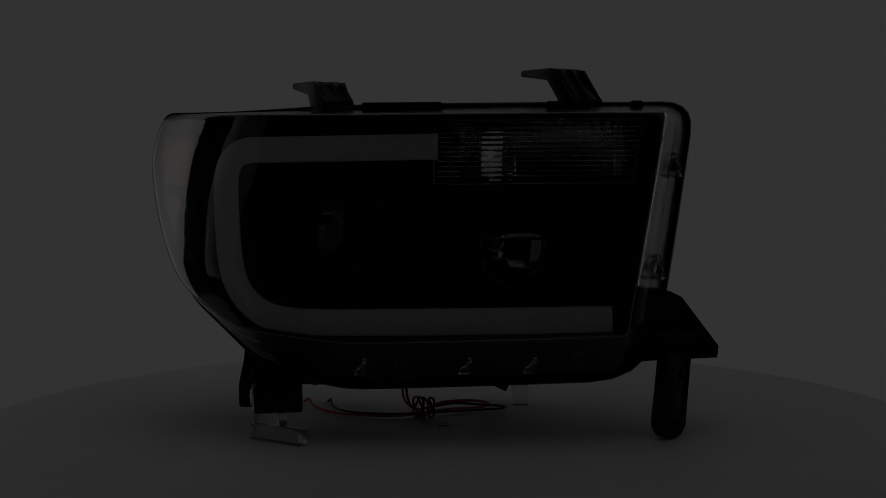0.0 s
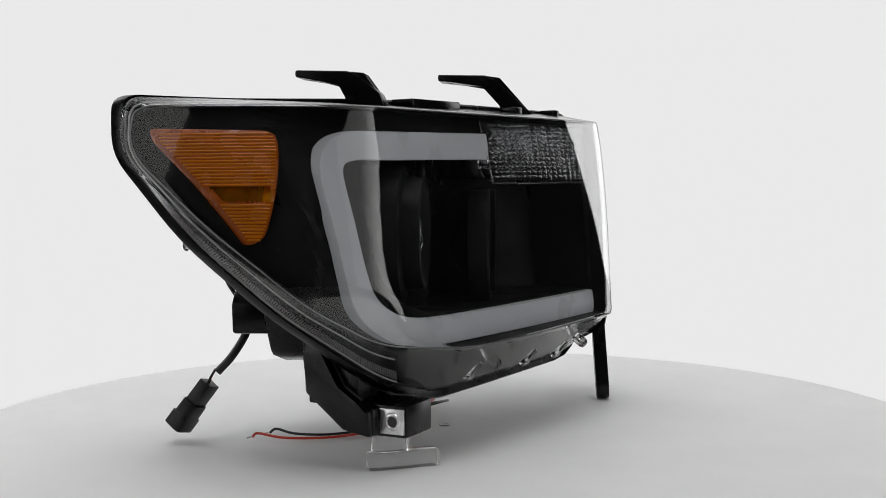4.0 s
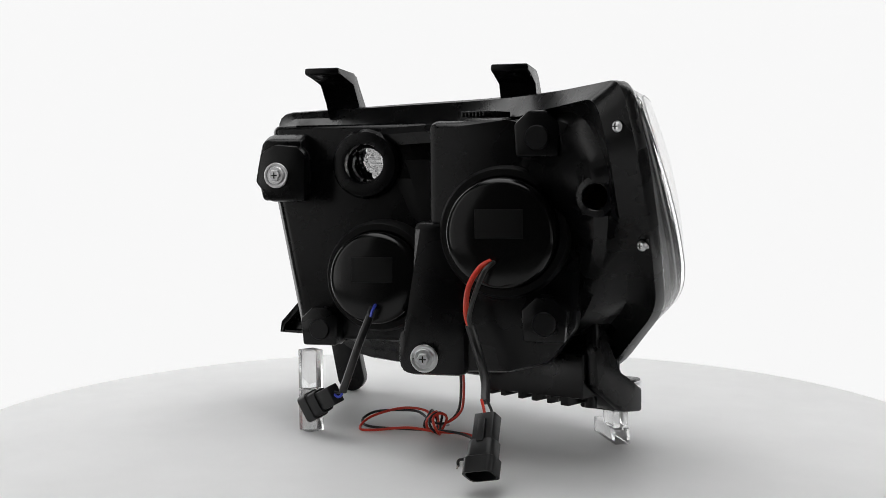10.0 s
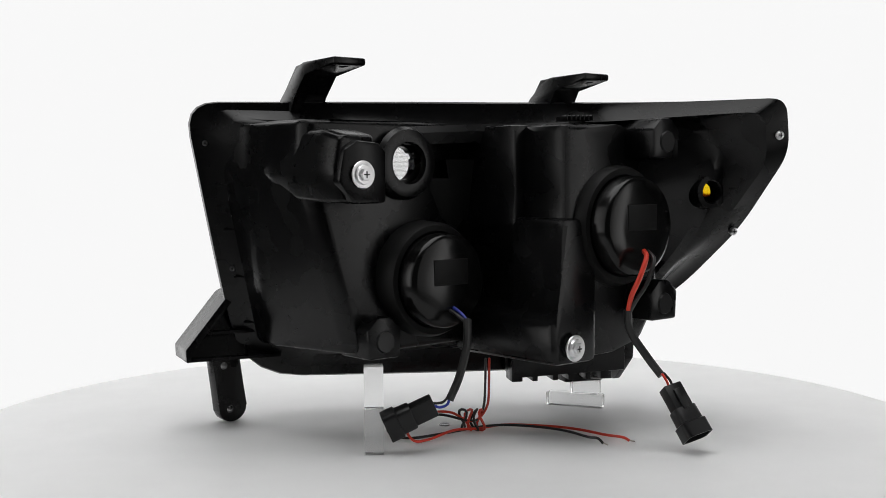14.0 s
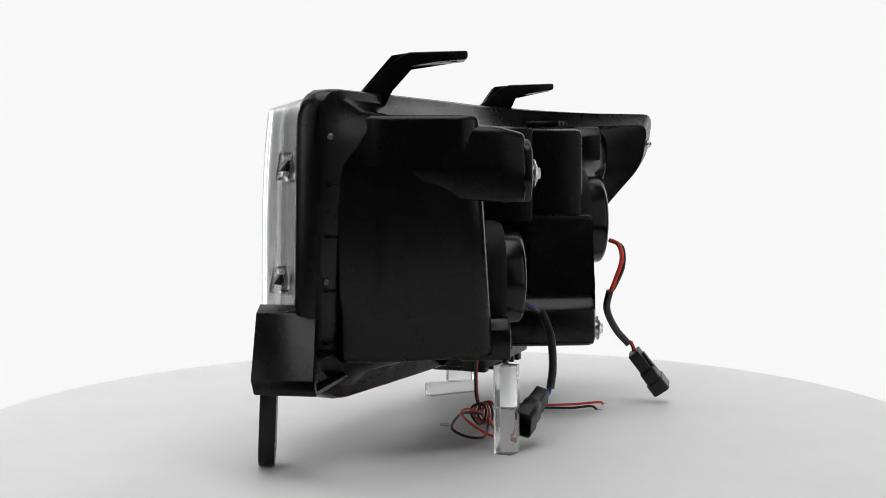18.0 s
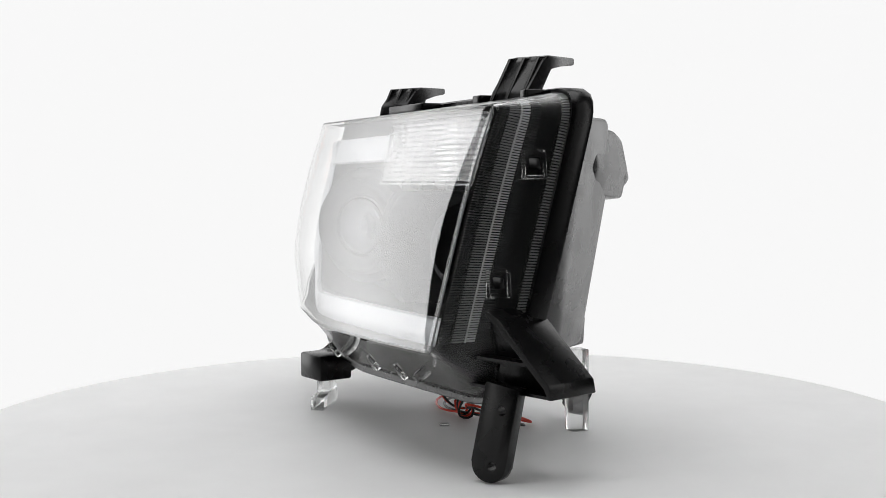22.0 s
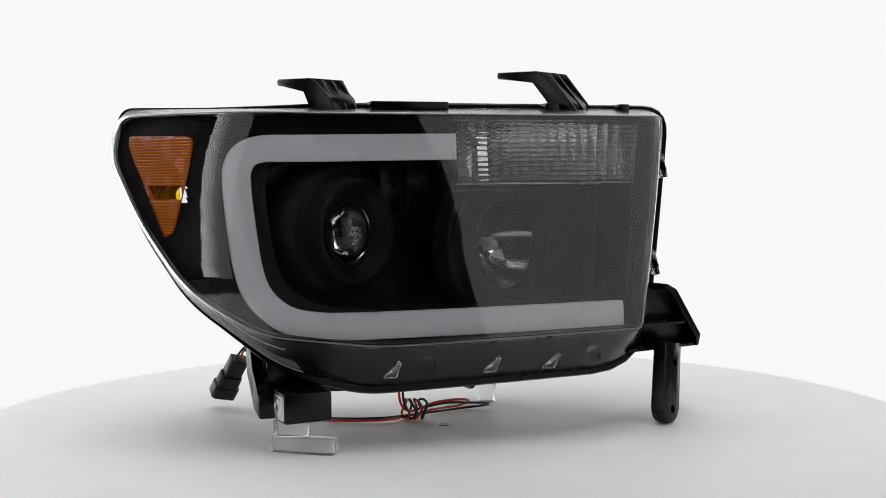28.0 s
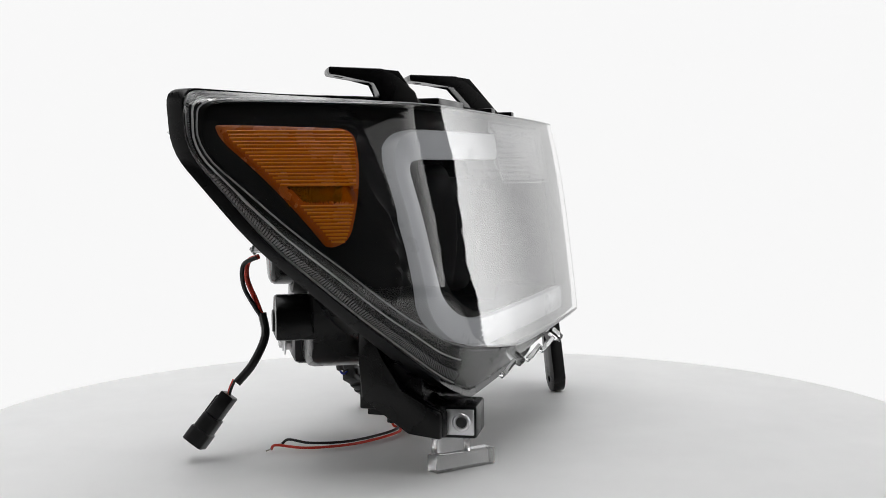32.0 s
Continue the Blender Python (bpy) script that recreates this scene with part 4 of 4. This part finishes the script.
def plug(root, top, end, roll):
    top, end = Vector(top), Vector(end)
    m = axis(top, end - top) @ Matrix.Rotation(radians(roll), 4, "Z")
    L = (end - top).length * 1.12
    m = m @ Matrix.Diagonal((1.18, 1.18, 1, 1))
    bm = bmesh.new()
    box(bm, (-0.0085, -0.006, 0.0), (0.0085, 0.006, L * 0.58), m, 0.0012)
    body = part("connector", bm, CONNECTOR, root, "dark grey two-pin connector")
    bm = bmesh.new()
    outer = lambda s, z: [m @ p for p in rounded([((-0.0125 * s, -0.009 * s, z), 0.005), ((0.0125 * s, -0.009 * s, z), 0.005), ((0.0125 * s, 0.009 * s, z), 0.005), ((-0.0125 * s, 0.009 * s, z), 0.005)], 4, 2)]
    loft(bm, [outer(0.82, L * 0.45), outer(0.86, L * 0.47), outer(0.88, L * 0.72), outer(1.0, L * 0.74), outer(1.0, L), outer(0.86, L), outer(0.84, L * 0.75)], True, True)
    part("shroud", bm, CONNECTOR, body)
    bm = bmesh.new()
    box(bm, (-0.003, 0.0055, L * 0.12), (0.003, 0.0085, L * 0.5), m, 0.0006)
    part("latch", bm, CONNECTOR, body)
    return body


def wiring(root):
    # low beam lead: red and black out of the cover, sleeved, to a connector
    wire("red_wire", [(-0.181, 0.128, 0.1945), (-0.179, 0.140, 0.189), (-0.171, 0.146, 0.172), (-0.163, 0.141, 0.15), (-0.1620, 0.135, 0.134)], 0.0026, RED, root, "thick red lead")
    wire("black_wire", [(-0.185, 0.128, 0.194), (-0.186, 0.142, 0.186), (-0.178, 0.146, 0.165), (-0.167, 0.141, 0.145), (-0.1635, 0.135, 0.134)], 0.0022, WIRE_BLACK, root)
    wire("wire_sleeve", [(-0.1615, 0.135, 0.137), (-0.166, 0.130, 0.115), (-0.181, 0.136, 0.09), (-0.192, 0.148, 0.072)], 0.0042, WIRE_BLACK, root, "black wire sleeve")
    wire("red_wire", [(-0.191, 0.152, 0.075), (-0.196, 0.154, 0.066), (-0.1975, 0.1545, 0.058)], 0.0013, RED, root)
    wire("black_wire", [(-0.194, 0.149, 0.075), (-0.201, 0.150, 0.066), (-0.2025, 0.151, 0.058)], 0.0013, WIRE_BLACK, root)
    plug(root, (-0.199, 0.152, 0.0618), (-0.2145, 0.1785, 0.0215), 20)
    # high beam lead: blue and black
    wire("blue_wire", [(0.0105, 0.084, 0.1405), (0.0069, 0.0935, 0.1392), (0.0005, 0.104, 0.134), (-0.005, 0.113, 0.126)], 0.0016, BLUE, root, "blue lead")
    wire("black_wire", [(0.0150, 0.084, 0.1390), (0.0115, 0.0945, 0.1375), (0.004, 0.106, 0.132), (-0.003, 0.113, 0.126)], 0.0016, WIRE_BLACK, root)
    wire("wire_sleeve", [(-0.004, 0.112, 0.129), (-0.001, 0.123, 0.105), (0.008, 0.129, 0.075), (0.018, 0.130, 0.053)], 0.0042, WIRE_BLACK, root, "black wire sleeve")
    wire("blue_wire", [(0.018, 0.1305, 0.056), (0.020, 0.130, 0.049), (0.027, 0.129, 0.046), (0.034, 0.128, 0.048)], 0.0013, BLUE, root)
    wire("black_wire", [(0.020, 0.1295, 0.055), (0.024, 0.1285, 0.051), (0.029, 0.128, 0.05), (0.034, 0.1275, 0.05)], 0.0013, WIRE_BLACK, root)
    plug(root, (0.0325, 0.1270, 0.0485), (0.0745, 0.1235, 0.0295), 75)
    # the light tube's thin pair: down from the housing, knotted, ends lying on the table
    for dx, mat, name, ends in ((0.0, RED, "red_wire", [(-0.06, 0.03, 0.004), (-0.1, 0.042, 0.0035), (-0.13, 0.062, 0.003), (-0.152, 0.095, 0.003), (-0.161, 0.122, 0.006), (-0.167, 0.125, 0.003)]),
                                (0.004, WIRE_BLACK, "black_wire", [(-0.06, 0.036, 0.005), (-0.095, 0.05, 0.004), (-0.118, 0.07, 0.003), (-0.131, 0.1, 0.003), (-0.135, 0.121, 0.006), (-0.139, 0.127, 0.002)])):
        black = mat is WIRE_BLACK
        pts = [(-0.046 + dx, 0.02, 0.075), (-0.046 + dx, 0.018, 0.05), (-0.044 + dx, 0.02, 0.025), (-0.032, 0.03, 0.012), (-0.018, 0.037, 0.012)]
        pts += [(0.01, 0.03, 0.018), (0.04, 0.032, 0.016), (0.066, 0.042, 0.012), (0.066, 0.06, 0.006), (0.045, 0.068, 0.003), (0.0, 0.052, 0.004), (-0.03, 0.04, 0.005)] if black else \
               [(0.0, 0.028, 0.02), (0.03, 0.035, 0.02), (0.05, 0.062, 0.012), (0.046, 0.082, 0.0035), (0.03, 0.078, 0.003), (0.0, 0.055, 0.006), (-0.03, 0.042, 0.004)]
        bm = bmesh.new()
        tube(bm, spline(pts + ends, 7), 0.0014, 8)
        w = part("thin_" + name, bm, mat, root, "thin loose wire lying on the turntable")
        bm = bmesh.new()
        e, d = Vector(ends[-1]), (Vector(ends[-1]) - Vector(ends[-2])).normalized()
        tube(bm, [e - d * 0.001, e + Vector((d.x, d.y, -0.1)).normalized() * 0.006], 0.0007, 6)
        part("bare_strand", bm, COPPER, w)
    for k, mat in ((0, RED), (1, WIRE_BLACK), (2, RED), (3, WIRE_BLACK)):
        a = 0.006 * k
        pts = [Vector((-0.032 + a, 0.04 + 0.009 * math.cos(s) - a * 0.3, 0.0125 + 0.011 * math.sin(s))) + Vector((0.003 * math.sin(2 * s + k), 0, 0)) for s in (2 * math.pi * i / 14 for i in range(15))]
        bm = bmesh.new()
        tube(bm, pts, 0.0014, 8)
        part("wire_knot", bm, mat, root)


def headlight():
    root = empty("headlight")
    housing(root)
    lens(root)
    bezel(root)
    light_guide(root)
    turn_signal(root)
    amber_reflector(root)
    lamp_units(root)
    lower_clips(root)
    adjusters_and_screws(root)
    tabs(root)
    side_bracket(root)
    foot_bracket(root)
    wiring(root)
    return tagged(root, "black truck headlight with clear lens and C-shaped light tube", "headlight")


def acrylic(lo, hi, m, label):
    bm = bmesh.new()
    box(bm, lo, hi, m, 0.0008)
    ob = tagged(part("acrylic_block", bm, ACRYLIC), label, "block", group="acrylic props under the headlight")
    ob.visible_shadow = False
    return ob


def props():
    d = Matrix.Translation((-0.1695, -0.0725, 0)) @ Matrix.Rotation(math.atan2(-0.583, 0.813), 4, "Z")
    e = Matrix.Translation((0.090, 0.112, 0)) @ Matrix.Rotation(radians(-6), 4, "Z")
    return [acrylic((-0.0335, -0.008, 0.0), (0.0335, 0.008, 0.0155), d, "clear acrylic bar lying on the turntable"),
            acrylic((-0.029, -0.008, 0.0157), (0.004, 0.008, 0.0322), d, "clear acrylic block stacked under the mounting foot"),
            acrylic((-0.0095, -0.0095, 0.0), (0.0095, 0.0095, 0.045), e, "clear acrylic block standing on the turntable"),
            acrylic((-0.0095, -0.0095, 0.0452), (0.0095, 0.0095, 0.087), e, "clear acrylic block stacked under the housing")]


studio()
plinth()
MOVING = [turntable(), headlight(), *props()]


def motions():
    rows = [(0.5 * i, pose(0, 0, 0, 0, 0, turned(0.5 * i))) for i in range(65)]
    for thing in MOVING:
        walk(thing, rows)


motions()
